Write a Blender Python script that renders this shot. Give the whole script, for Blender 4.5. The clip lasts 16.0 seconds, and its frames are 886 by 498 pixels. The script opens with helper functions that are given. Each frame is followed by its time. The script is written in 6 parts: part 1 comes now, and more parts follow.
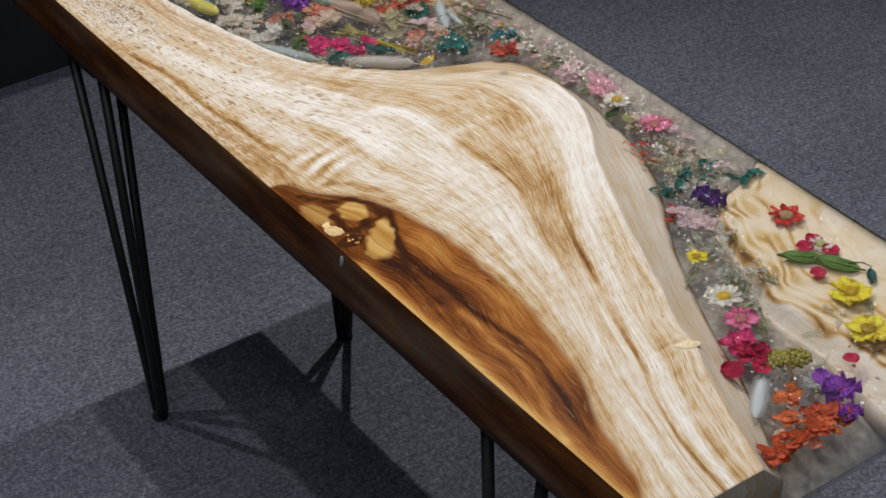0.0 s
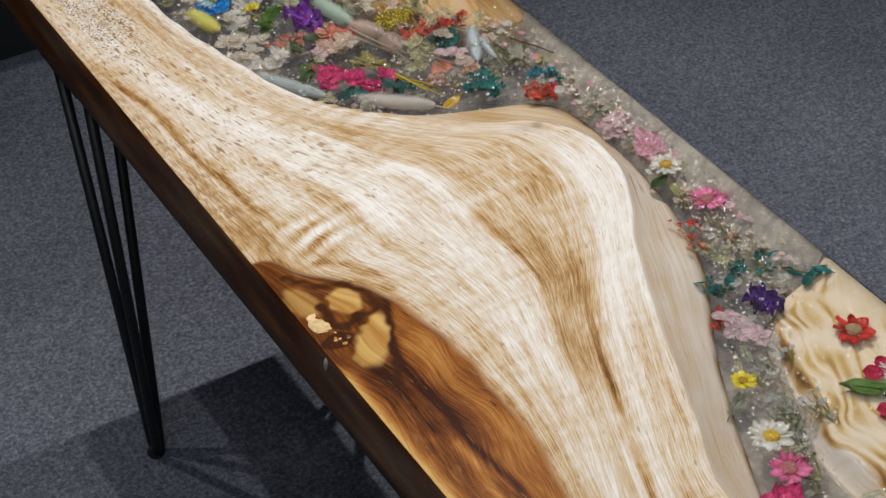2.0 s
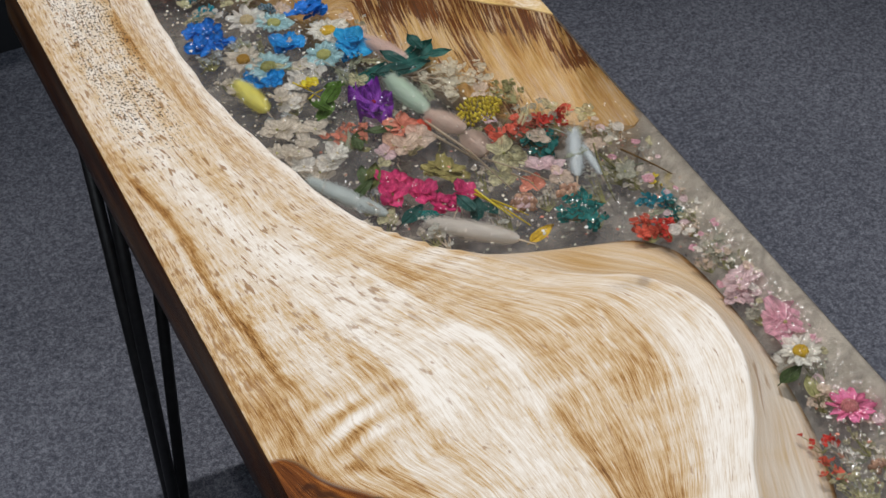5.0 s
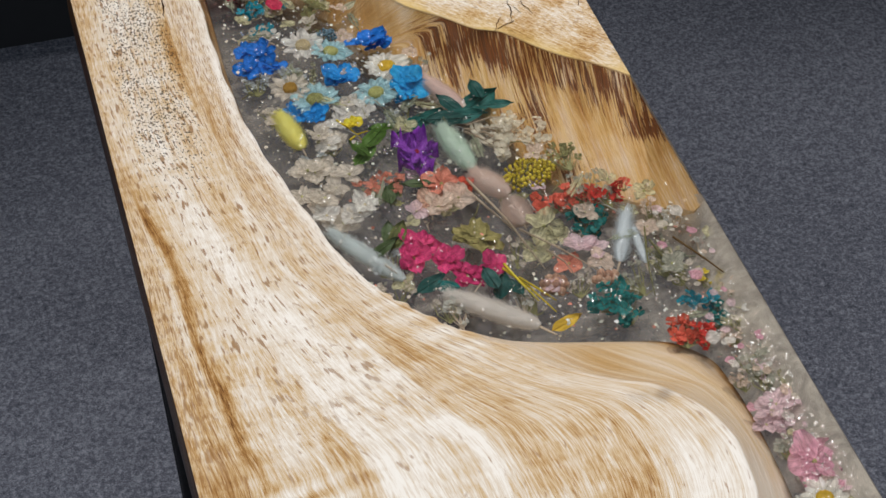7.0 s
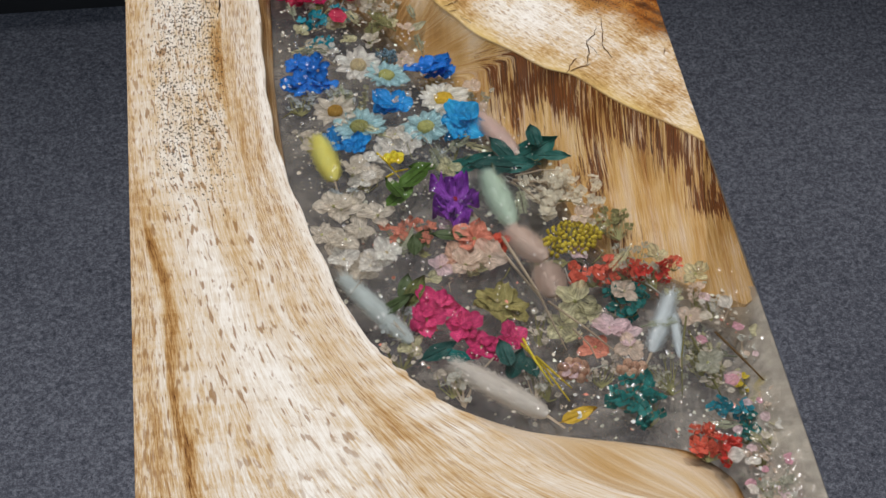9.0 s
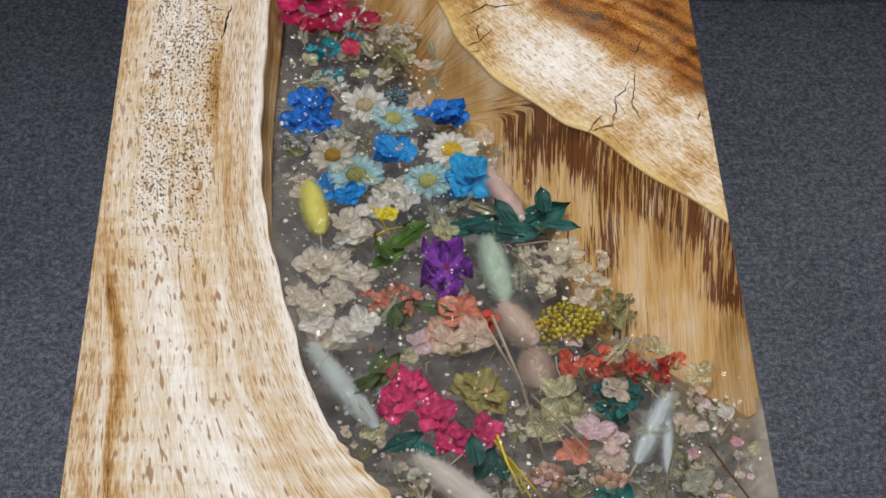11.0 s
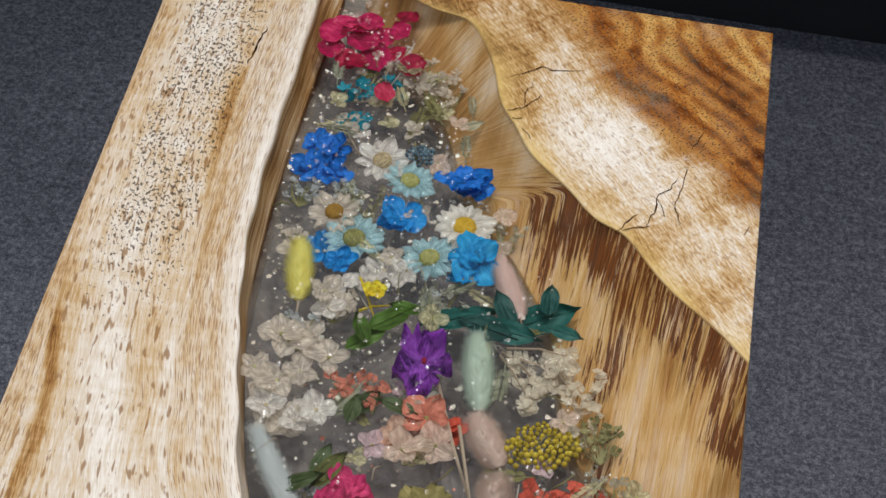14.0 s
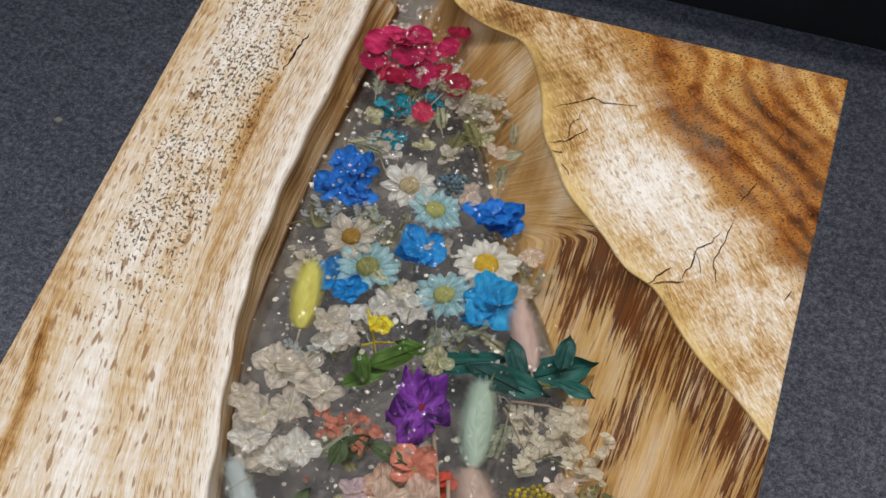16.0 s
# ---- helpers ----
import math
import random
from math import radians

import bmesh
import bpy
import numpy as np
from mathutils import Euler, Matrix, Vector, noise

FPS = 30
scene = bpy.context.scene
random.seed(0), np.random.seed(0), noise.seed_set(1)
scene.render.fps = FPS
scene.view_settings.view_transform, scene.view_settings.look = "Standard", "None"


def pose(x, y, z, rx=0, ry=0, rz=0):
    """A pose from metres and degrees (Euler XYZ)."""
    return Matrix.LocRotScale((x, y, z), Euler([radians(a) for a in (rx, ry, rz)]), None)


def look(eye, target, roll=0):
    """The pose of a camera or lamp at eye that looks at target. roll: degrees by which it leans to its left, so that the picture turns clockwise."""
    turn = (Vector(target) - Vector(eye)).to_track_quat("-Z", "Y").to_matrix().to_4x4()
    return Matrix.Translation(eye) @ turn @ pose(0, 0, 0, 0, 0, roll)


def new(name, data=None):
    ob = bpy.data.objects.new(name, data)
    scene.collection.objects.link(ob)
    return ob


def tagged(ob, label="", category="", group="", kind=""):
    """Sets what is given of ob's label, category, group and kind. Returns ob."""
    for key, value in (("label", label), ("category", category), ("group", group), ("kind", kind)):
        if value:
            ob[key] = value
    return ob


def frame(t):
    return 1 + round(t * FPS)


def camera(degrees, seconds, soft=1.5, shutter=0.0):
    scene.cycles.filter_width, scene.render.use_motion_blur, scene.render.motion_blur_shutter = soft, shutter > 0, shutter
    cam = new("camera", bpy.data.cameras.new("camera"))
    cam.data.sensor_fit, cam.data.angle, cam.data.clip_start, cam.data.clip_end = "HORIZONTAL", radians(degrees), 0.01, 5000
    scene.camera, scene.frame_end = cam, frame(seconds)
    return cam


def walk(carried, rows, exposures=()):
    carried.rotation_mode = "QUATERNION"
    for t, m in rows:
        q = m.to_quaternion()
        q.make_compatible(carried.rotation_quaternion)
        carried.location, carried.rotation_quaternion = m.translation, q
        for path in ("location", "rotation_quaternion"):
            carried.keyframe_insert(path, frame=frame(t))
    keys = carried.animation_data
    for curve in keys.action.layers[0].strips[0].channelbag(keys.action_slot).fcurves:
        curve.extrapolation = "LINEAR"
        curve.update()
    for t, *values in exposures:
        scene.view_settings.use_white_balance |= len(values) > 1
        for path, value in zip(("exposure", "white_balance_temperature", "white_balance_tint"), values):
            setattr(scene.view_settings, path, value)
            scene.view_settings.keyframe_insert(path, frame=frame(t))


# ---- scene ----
cam = camera(28.0, 16.0)
PATH = [
    (0, (-0.844, -0.855, 1.952), (0.082, 0.463, 0.766), -0.9),
    (0.5, (-0.775, -0.783, 1.954), (0.123, 0.532, 0.744), -0.8),
    (1, (-0.699, -0.713, 1.955), (0.168, 0.602, 0.721), -0.6),
    (1.5, (-0.628, -0.65, 1.948), (0.208, 0.662, 0.691), -0.6),
    (2, (-0.563, -0.594, 1.936), (0.239, 0.717, 0.656), -0.6),
    (2.5, (-0.515, -0.534, 1.919), (0.261, 0.775, 0.62), -0.7),
    (3, (-0.461, -0.464, 1.906), (0.284, 0.841, 0.586), -0.9),
    (3.5, (-0.416, -0.395, 1.9), (0.307, 0.906, 0.563), -0.9),
    (4, (-0.369, -0.31, 1.899), (0.329, 0.983, 0.542), -0.5),
    (6.5, (-0.146, -0.123, 1.878), (0.357, 1.202, 0.467), 0.9),
    (7, (-0.078, -0.103, 1.864), (0.353, 1.248, 0.453), 1.0),
    (7.5, (-0.035, -0.072, 1.866), (0.343, 1.277, 0.439), 1.4),
    (8, (0.02, -0.04, 1.859), (0.329, 1.313, 0.419), 1.2),
    (10.5, (0.179, 0.13, 1.803), (0.307, 1.479, 0.332), 3.2),
    (11, (0.218, 0.174, 1.813), (0.301, 1.499, 0.318), 2.7),
    (11.5, (0.241, 0.207, 1.794), (0.297, 1.525, 0.291), 2.9),
    (12, (0.264, 0.241, 1.787), (0.282, 1.542, 0.268), 2.8),
    (12.5, (0.277, 0.271, 1.791), (0.28, 1.558, 0.26), 3.6),
    (13, (0.311, 0.299, 1.782), (0.273, 1.591, 0.255), 4.0),
    (13.5, (0.34, 0.327, 1.78), (0.256, 1.612, 0.249), 4.3),
    (14, (0.369, 0.354, 1.779), (0.231, 1.625, 0.24), 4.5),
    (14.5, (0.393, 0.382, 1.773), (0.204, 1.63, 0.222), 4.4),
    (15, (0.411, 0.41, 1.763), (0.178, 1.638, 0.202), 4.2),
    (15.5, (0.43, 0.436, 1.759), (0.157, 1.648, 0.191), 3.6),
    (16, (0.45, 0.463, 1.754), (0.148, 1.667, 0.186), 3.3),
]
walk(cam, [(t, look(eye, target, roll)) for t, eye, target, roll in PATH])

# ---- light: three ceiling spots in a row behind the table, and an added dim fill ----
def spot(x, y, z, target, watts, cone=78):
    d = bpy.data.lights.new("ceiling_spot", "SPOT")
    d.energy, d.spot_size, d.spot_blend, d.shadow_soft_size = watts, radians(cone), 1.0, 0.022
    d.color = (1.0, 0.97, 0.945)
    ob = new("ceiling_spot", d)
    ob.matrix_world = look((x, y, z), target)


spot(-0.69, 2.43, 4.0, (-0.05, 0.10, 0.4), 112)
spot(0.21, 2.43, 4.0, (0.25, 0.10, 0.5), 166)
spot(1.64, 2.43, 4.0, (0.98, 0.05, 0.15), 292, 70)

# unseen overhead area light, added only to lift the shaded sides
fill_lamp = bpy.data.lights.new("fill_light", "AREA")
fill_lamp.shape, fill_lamp.size, fill_lamp.size_y, fill_lamp.energy, fill_lamp.color = "RECTANGLE", 3.0, 3.0, 72, (0.84, 0.92, 1.0)
fill_lamp_ob = new("fill_light", fill_lamp)
fill_lamp_ob.matrix_world = look((-0.8, -0.9, 4.1), (-0.8, -0.9, 0.0))

world = bpy.data.worlds.new("world")
world.use_nodes = True
world.node_tree.nodes["Background"].inputs[0].default_value = (0.02, 0.022, 0.026, 1)
scene.world = world


# ---- materials ----
def mat(name):
    m = bpy.data.materials.new(name)
    m.use_nodes = True
    nt = m.node_tree
    return m, nt, nt.nodes["Principled BSDF"]


def node(nt, kind, **sets):
    n = nt.nodes.new(kind)
    for k, v in sets.items():
        n.inputs[k.replace("_", " ")].default_value = v
    return n


def ramp(nt, fac, stops, mode="LINEAR"):
    n = nt.nodes.new("ShaderNodeValToRGB")
    n.color_ramp.interpolation = mode
    el = n.color_ramp.elements
    while len(el) < len(stops):
        el.new(0.5)
    for e, (p, c) in zip(el, stops):
        e.position = p
        e.color = (*c, 1) if len(c) == 3 else c
    nt.links.new(fac, n.inputs["Fac"])
    return n.outputs["Color"]


def mix(nt, fac, a, b, kind="MIX"):
    n = nt.nodes.new("ShaderNodeMix")
    n.data_type, n.blend_type = "RGBA", kind
    for sock, v in ((n.inputs[0], fac), (n.inputs[6], a), (n.inputs[7], b)):
        if isinstance(v, (int, float)):
            sock.default_value = v
        elif isinstance(v, tuple):
            sock.default_value = (*v, 1)
        else:
            nt.links.new(v, sock)
    return n.outputs[2]


def calc(nt, op, a, b=None, clamp=False):
    n = nt.nodes.new("ShaderNodeMath")
    n.operation, n.use_clamp = op, clamp
    for i, v in enumerate((a, b)):
        if v is None:
            continue
        if isinstance(v, (int, float)):
            n.inputs[i].default_value = v
        else:
            nt.links.new(v, n.inputs[i])
    return n.outputs[0]


def attr(nt, name, out="Fac"):
    n = nt.nodes.new("ShaderNodeAttribute")
    n.attribute_name = name
    return n.outputs[out]


def noise_on(nt, vec, scale, detail=4.0, rough=0.55, distort=0.0, stretch=None):
    if stretch is not None:
        m = nt.nodes.new("ShaderNodeMapping")
        m.inputs["Scale"].default_value = stretch
        nt.links.new(vec, m.inputs["Vector"])
        vec = m.outputs["Vector"]
    n = node(nt, "ShaderNodeTexNoise", Scale=scale, Detail=detail, Roughness=rough, Distortion=distort)
    nt.links.new(vec, n.inputs["Vector"])
    return n.outputs["Fac"]


def bump(nt, bsdf, height, strength=0.2, distance=0.001):
    b = node(nt, "ShaderNodeBump", Strength=strength, Distance=distance)
    nt.links.new(height, b.inputs["Height"])
    nt.links.new(b.outputs["Normal"], bsdf.inputs["Normal"])


def wood_material():
    """Suar wood: pale sapwood, tan figure and dark heartwood; 'flow' carries the run of the grain."""
    m, nt, b = mat("suar_wood")
    flow = attr(nt, "flow", "Vector")
    wide = noise_on(nt, flow, 1.0, 4, 0.6, 0.5, (44, 3.6, 1))
    mid = noise_on(nt, flow, 1.0, 5, 0.65, 0.4, (64, 3.4, 1))
    fine = noise_on(nt, flow, 1.0, 5, 0.72, 0.3, (380, 21, 1))
    fibre = noise_on(nt, flow, 1.0, 3, 0.65, 0.2, (800, 48, 1))
    patch = noise_on(nt, flow, 1.0, 4, 0.6, 0.8, (12, 9, 1))
    curl = noise_on(nt, flow, 1.0, 3, 0.55, 0.3, (20, 60, 1))

    def centred(s, k):
        return calc(nt, "MULTIPLY", calc(nt, "SUBTRACT", s, 0.5), k)

    tone = 0.42
    coarse = attr(nt, "coarse")
    for s, k in ((wide, 0.62), (mid, 0.42), (fine, 1.0), (fibre, 0.85)):
        tone = calc(nt, "ADD", tone, calc(nt, "MULTIPLY", centred(s, k), coarse))
    for s, k in ((patch, 0.26), (curl, 0.30)):
        tone = calc(nt, "ADD", tone, centred(s, k))
    tone = calc(nt, "ADD", tone, calc(nt, "MULTIPLY", attr(nt, "tan"), 0.18))
    sap = ramp(nt, tone, [(0.20, (0.82, 0.77, 0.71)), (0.38, (0.68, 0.595, 0.50)), (0.51, (0.60, 0.46, 0.305)), (0.64, (0.49, 0.315, 0.145)),
                          (0.77, (0.33, 0.165, 0.052)), (0.92, (0.12, 0.048, 0.016))])
    ht = calc(nt, "ADD", 0.545, centred(wide, 0.40))
    for s, k in ((mid, 0.34), (fine, 0.46), (fibre, 0.5), (patch, 0.42)):
        ht = calc(nt, "ADD", ht, centred(s, k))
    ht = calc(nt, "SUBTRACT", ht, calc(nt, "MULTIPLY", attr(nt, "deep"), 0.22))
    heart = ramp(nt, ht, [(0.20, (0.036, 0.010, 0.004)), (0.36, (0.145, 0.042, 0.009)), (0.50, (0.29, 0.098, 0.018)),
                          (0.64, (0.42, 0.185, 0.043)), (0.84, (0.60, 0.36, 0.115))])
    col = mix(nt, attr(nt, "heart"), sap, heart)
    fleck = noise_on(nt, flow, 1.0, 3, 0.6, 0.3, (230, 16, 1))
    fleck = calc(nt, "MULTIPLY", calc(nt, "SUBTRACT", fleck, 0.55), 5.0, True)
    fleck = calc(nt, "MULTIPLY", calc(nt, "MULTIPLY", fleck, 0.6), calc(nt, "SUBTRACT", 1.0, attr(nt, "heart"), True))
    fleck = calc(nt, "MULTIPLY", fleck, calc(nt, "SUBTRACT", 1.0, calc(nt, "MULTIPLY", attr(nt, "tan"), 0.7), True))
    col = mix(nt, fleck, col, (0.85, 0.81, 0.76))
    pores = noise_on(nt, flow, 1.0, 1.0, 0.4, 0.0, (230, 40, 1))
    where = noise_on(nt, flow, 1.0, 2, 0.5, 0.0, (22, 9, 1))
    dash = calc(nt, "ADD", pores, calc(nt, "MULTIPLY", where, 0.30))
    dash = calc(nt, "MULTIPLY", calc(nt, "SUBTRACT", dash, 0.760), 14.0, True)
    dash = calc(nt, "MULTIPLY", dash, attr(nt, "dash"))
    col = mix(nt, calc(nt, "MULTIPLY", dash, 0.80), col, (0.27, 0.14, 0.055))
    speck = noise_on(nt, flow, 1.0, 1, 0.4, 0.5, (340, 200, 1))
    speck = calc(nt, "ADD", speck, calc(nt, "MULTIPLY", attr(nt, "pore"), 0.185))
    speck = calc(nt, "MULTIPLY", calc(nt, "SUBTRACT", speck, 0.715), 14.0, True)
    speck = calc(nt, "MULTIPLY", speck, calc(nt, "MULTIPLY", attr(nt, "pore"), 4.0, True))
    col = mix(nt, calc(nt, "MULTIPLY", speck, 0.85), col, (0.055, 0.038, 0.026))
    line = noise_on(nt, flow, 1.0, 4, 0.66, 0.4, (170, 22, 1))
    line = calc(nt, "ADD", calc(nt, "ADD", centred(line, 2.8), centred(fibre, 1.3)), calc(nt, "MULTIPLY", calc(nt, "SUBTRACT", attr(nt, "streak"), 1.0), 0.75))
    line = calc(nt, "MULTIPLY", calc(nt, "SUBTRACT", line, -0.07), 9.0, True)
    grit = noise_on(nt, flow, 1.0, 2, 0.5, 0.4, (190, 52, 1))
    grit = calc(nt, "ADD", grit, calc(nt, "MULTIPLY", attr(nt, "grit"), 0.12))
    grit = calc(nt, "MULTIPLY", calc(nt, "SUBTRACT", grit, 0.64), 12.0, True)
    col = mix(nt, calc(nt, "MULTIPLY", grit, 0.62), col, (0.30, 0.155, 0.062))
    col = mix(nt, attr(nt, "rim"), col, (0.66, 0.47, 0.17))
    col = mix(nt, attr(nt, "amber"), col, ramp(nt, mid, [(0.35, (0.40, 0.180, 0.032)), (0.6, (0.63, 0.40, 0.135))]))
    col = mix(nt, calc(nt, "MULTIPLY", line, 0.93), col, ramp(nt, fine, [(0.40, (0.042, 0.008, 0.003)), (0.66, (0.19, 0.052, 0.011))]))
    col = mix(nt, attr(nt, "crack"), col, (0.040, 0.013, 0.005))
    nt.links.new(col, b.inputs["Base Color"])
    b.inputs["Roughness"].default_value = 0.30
    b.inputs["Specular IOR Level"].default_value = 0.025
    bump(nt, b, calc(nt, "ADD", calc(nt, "ADD", calc(nt, "MULTIPLY", fine, 0.8), fibre), calc(nt, "MULTIPLY", curl, 0.6)), 0.22, 0.0010)
    return m


def resin_material():
    m, nt, b = mat("clear_resin")
    nt.nodes.remove(b)
    clear = node(nt, "ShaderNodeBsdfTransparent", Color=(0.97, 0.967, 0.962, 1))
    gloss = node(nt, "ShaderNodeBsdfGlossy", Roughness=0.03)
    lw = node(nt, "ShaderNodeLayerWeight")
    fac = calc(nt, "ADD", calc(nt, "MULTIPLY", calc(nt, "POWER", lw.outputs["Facing"], 5.0), 0.9), 0.04, True)
    mixer = nt.nodes.new("ShaderNodeMixShader")
    nt.links.new(fac, mixer.inputs[0])
    nt.links.new(clear.outputs[0], mixer.inputs[1])
    nt.links.new(gloss.outputs[0], mixer.inputs[2])
    nt.links.new(mixer.outputs[0], nt.nodes["Material Output"].inputs["Surface"])
    return m


def sanded_resin_material():
    """Sanded matte sides of the casting: pale, half clear, scattering light from within."""
    m, nt, b = mat("sanded_resin")
    nt.nodes.remove(b)
    tc = nt.nodes.new("ShaderNodeTexCoord").outputs["Object"]
    cloud = noise_on(nt, tc, 30, 4, 0.6)
    col = ramp(nt, cloud, [(0.3, (0.64, 0.58, 0.49)), (0.7, (0.84, 0.78, 0.69))])
    clear = node(nt, "ShaderNodeBsdfTransparent", Color=(0.9, 0.9, 0.88, 1))
    milk = nt.nodes.new("ShaderNodeBsdfDiffuse")
    glow = nt.nodes.new("ShaderNodeBsdfTranslucent")
    nt.links.new(col, milk.inputs["Color"])
    nt.links.new(col, glow.inputs["Color"])
    half = nt.nodes.new("ShaderNodeMixShader")
    half.inputs[0].default_value = 0.5
    nt.links.new(milk.outputs[0], half.inputs[1])
    nt.links.new(glow.outputs[0], half.inputs[2])
    mixer = nt.nodes.new("ShaderNodeMixShader")
    nt.links.new(ramp(nt, cloud, [(0.3, (0.55, 0.55, 0.55)), (0.7, (0.85, 0.85, 0.85))]), mixer.inputs[0])
    nt.links.new(clear.outputs[0], mixer.inputs[1])
    nt.links.new(half.outputs[0], mixer.inputs[2])
    nt.links.new(mixer.outputs[0], nt.nodes["Material Output"].inputs["Surface"])
    return m


def underside_material():
    """Underside of the casting: dull, half clear, made so to deepen its floor shadow."""
    m, nt, b = mat("dulled_underside")
    nt.nodes.remove(b)
    tc = nt.nodes.new("ShaderNodeTexCoord").outputs["Object"]
    clear = node(nt, "ShaderNodeBsdfTransparent", Color=(0.80, 0.80, 0.82, 1))
    dull = nt.nodes.new("ShaderNodeBsdfDiffuse")
    nt.links.new(ramp(nt, noise_on(nt, tc, 40, 4, 0.6), [(0.35, (0.15, 0.145, 0.155)), (0.65, (0.27, 0.26, 0.265))]), dull.inputs["Color"])
    mixer = node(nt, "ShaderNodeMixShader", Fac=0.62)
    nt.links.new(clear.outputs[0], mixer.inputs[1])
    nt.links.new(dull.outputs[0], mixer.inputs[2])
    nt.links.new(mixer.outputs[0], nt.nodes["Material Output"].inputs["Surface"])
    return m


def carpet_material():
    m, nt, b = mat("grey_carpet")
    tc = nt.nodes.new("ShaderNodeTexCoord").outputs["Object"]
    loop = noise_on(nt, tc, 420, 3, 0.7)
    clump = noise_on(nt, tc, 150, 3, 0.65, 0.4)
    tuft = noise_on(nt, tc, 48, 3, 0.6)
    soil = noise_on(nt, tc, 2.5, 3, 0.5)
    tone = calc(nt, "ADD", calc(nt, "MULTIPLY", loop, 0.36), calc(nt, "ADD", calc(nt, "MULTIPLY", clump, 0.40), calc(nt, "ADD", calc(nt, "MULTIPLY", tuft, 0.14), calc(nt, "MULTIPLY", soil, 0.10))))
    col = ramp(nt, tone, [(0.37, (0.030, 0.033, 0.045)), (0.49, (0.101, 0.107, 0.134)), (0.625, (0.255, 0.265, 0.310))])
    nt.links.new(col, b.inputs["Base Color"])
    b.inputs["Roughness"].default_value = 0.95
    b.inputs["Specular IOR Level"].default_value = 0.15
    bump(nt, b, tone, 0.8, 0.004)
    return m


def plain(name, colour, rough=0.6, spread=0.12, scale=60, metal=0.0, spec=0.5):
    m, nt, b = mat(name)
    tc = nt.nodes.new("ShaderNodeTexCoord").outputs["Object"]
    n = noise_on(nt, tc, scale, 4, 0.6)
    rnd = nt.nodes.new("ShaderNodeObjectInfo").outputs["Random"]
    v = calc(nt, "ADD", calc(nt, "MULTIPLY", n, 0.7), calc(nt, "MULTIPLY", rnd, 0.3))
    lo = tuple(max(c * (1 - 2.6 * spread), 0) for c in colour)
    hi = tuple(min(c * (1 + 2.2 * spread) + 0.02 * spread, 1) for c in colour)
    col = ramp(nt, v, [(0.3, lo), (0.7, hi)])
    nt.links.new(col, b.inputs["Base Color"])
    b.inputs["Roughness"].default_value = rough
    b.inputs["Metallic"].default_value = metal
    b.inputs["Specular IOR Level"].default_value = spec
    bump(nt, b, n, 0.25, 0.0008)
    return m


WOOD = wood_material()
RESIN = resin_material()
RESIN_SIDE = sanded_resin_material()
RESIN_LOW = underside_material()
CARPET = carpet_material()
STEEL = plain("black_steel", (0.012, 0.012, 0.014), 0.45, 0.2, 90, 0.0)
WALL = plain("charcoal_wall", (0.016, 0.017, 0.020), 0.8, 0.15, 4)
CEIL = plain("dark_ceiling", (0.05, 0.05, 0.055), 0.9, 0.1, 3)


# ---- building helpers ----
def part(name, bm, material, parent, label=""):
    me = bpy.data.meshes.new(name)
    bm.to_mesh(me)
    bm.free()
    for mm in (material if isinstance(material, (list, tuple)) else [material]):
        me.materials.append(mm)
    ob = new(name, me)
    ob.parent = parent
    if label:
        tagged(ob, label)
    return ob


def smooth(ob):
    ob.data.polygons.foreach_set("use_smooth", [True] * len(ob.data.polygons))
    return ob


def box(bm, x0, y0, z0, x1, y1, z1):
    vs = [bm.verts.new(p) for p in ((x0, y0, z0), (x1, y0, z0), (x1, y1, z0), (x0, y1, z0), (x0, y0, z1), (x1, y0, z1), (x1, y1, z1), (x0, y1, z1))]
    for f in ((3, 2, 1, 0), (4, 5, 6, 7), (0, 1, 5, 4), (1, 2, 6, 5), (2, 3, 7, 6), (3, 0, 4, 7)):
        bm.faces.new([vs[i] for i in f])


def thing(name, label, category, group="", m=None):
    ob = new(name)
    ob.empty_display_size = 0.02
    if m is not None:
        ob.matrix_world = m
    return tagged(ob, label, category, group)


def tube(bm, pts, radii, sides=8):
    """A tapered tube along points."""
    rings = []
    pts = [Vector(p) for p in pts]
    for i, p in enumerate(pts):
        d = (pts[min(i + 1, len(pts) - 1)] - pts[max(i - 1, 0)]).normalized()
        a = d.orthogonal().normalized()
        c = d.cross(a)
        r = radii[i] if isinstance(radii, (list, tuple)) else radii
        rings.append([bm.verts.new(p + (a * math.cos(k * 2 * math.pi / sides) + c * math.sin(k * 2 * math.pi / sides)) * r) for k in range(sides)])
    for q, s in zip(rings, rings[1:]):
        for k in range(sides):
            bm.faces.new((q[k], q[(k + 1) % sides], s[(k + 1) % sides], s[k]))
    bm.faces.new(rings[0][::-1])
    bm.faces.new(rings[-1])


# ---- setting: carpeted hall ----
def slab_of(name, label, category, x0, y0, z0, x1, y1, z1, material):
    bm = bmesh.new()
    box(bm, x0, y0, z0, x1, y1, z1)
    ob = part(name, bm, material, None)
    return tagged(ob, label, category, kind="structure")


slab_of("floor", "dark grey flecked carpet floor", "floor", -4, -4, -0.05, 5, 4.5, 0, CARPET)
slab_of("partition", "charcoal black partition panel standing behind the table", "partition", -3, 2.342, 0, 4, 2.45, 1.25, WALL)
slab_of("wall_north", "plain charcoal wall", "wall", -4, 4.5, -0.05, 5, 4.62, 4.2, WALL)
slab_of("wall_south", "plain charcoal wall", "wall", -4, -4.12, -0.05, 5, -4, 4.2, WALL)
slab_of("wall_west", "plain charcoal wall", "wall", -4.12, -4.12, -0.05, -4, 4.62, 4.2, WALL)
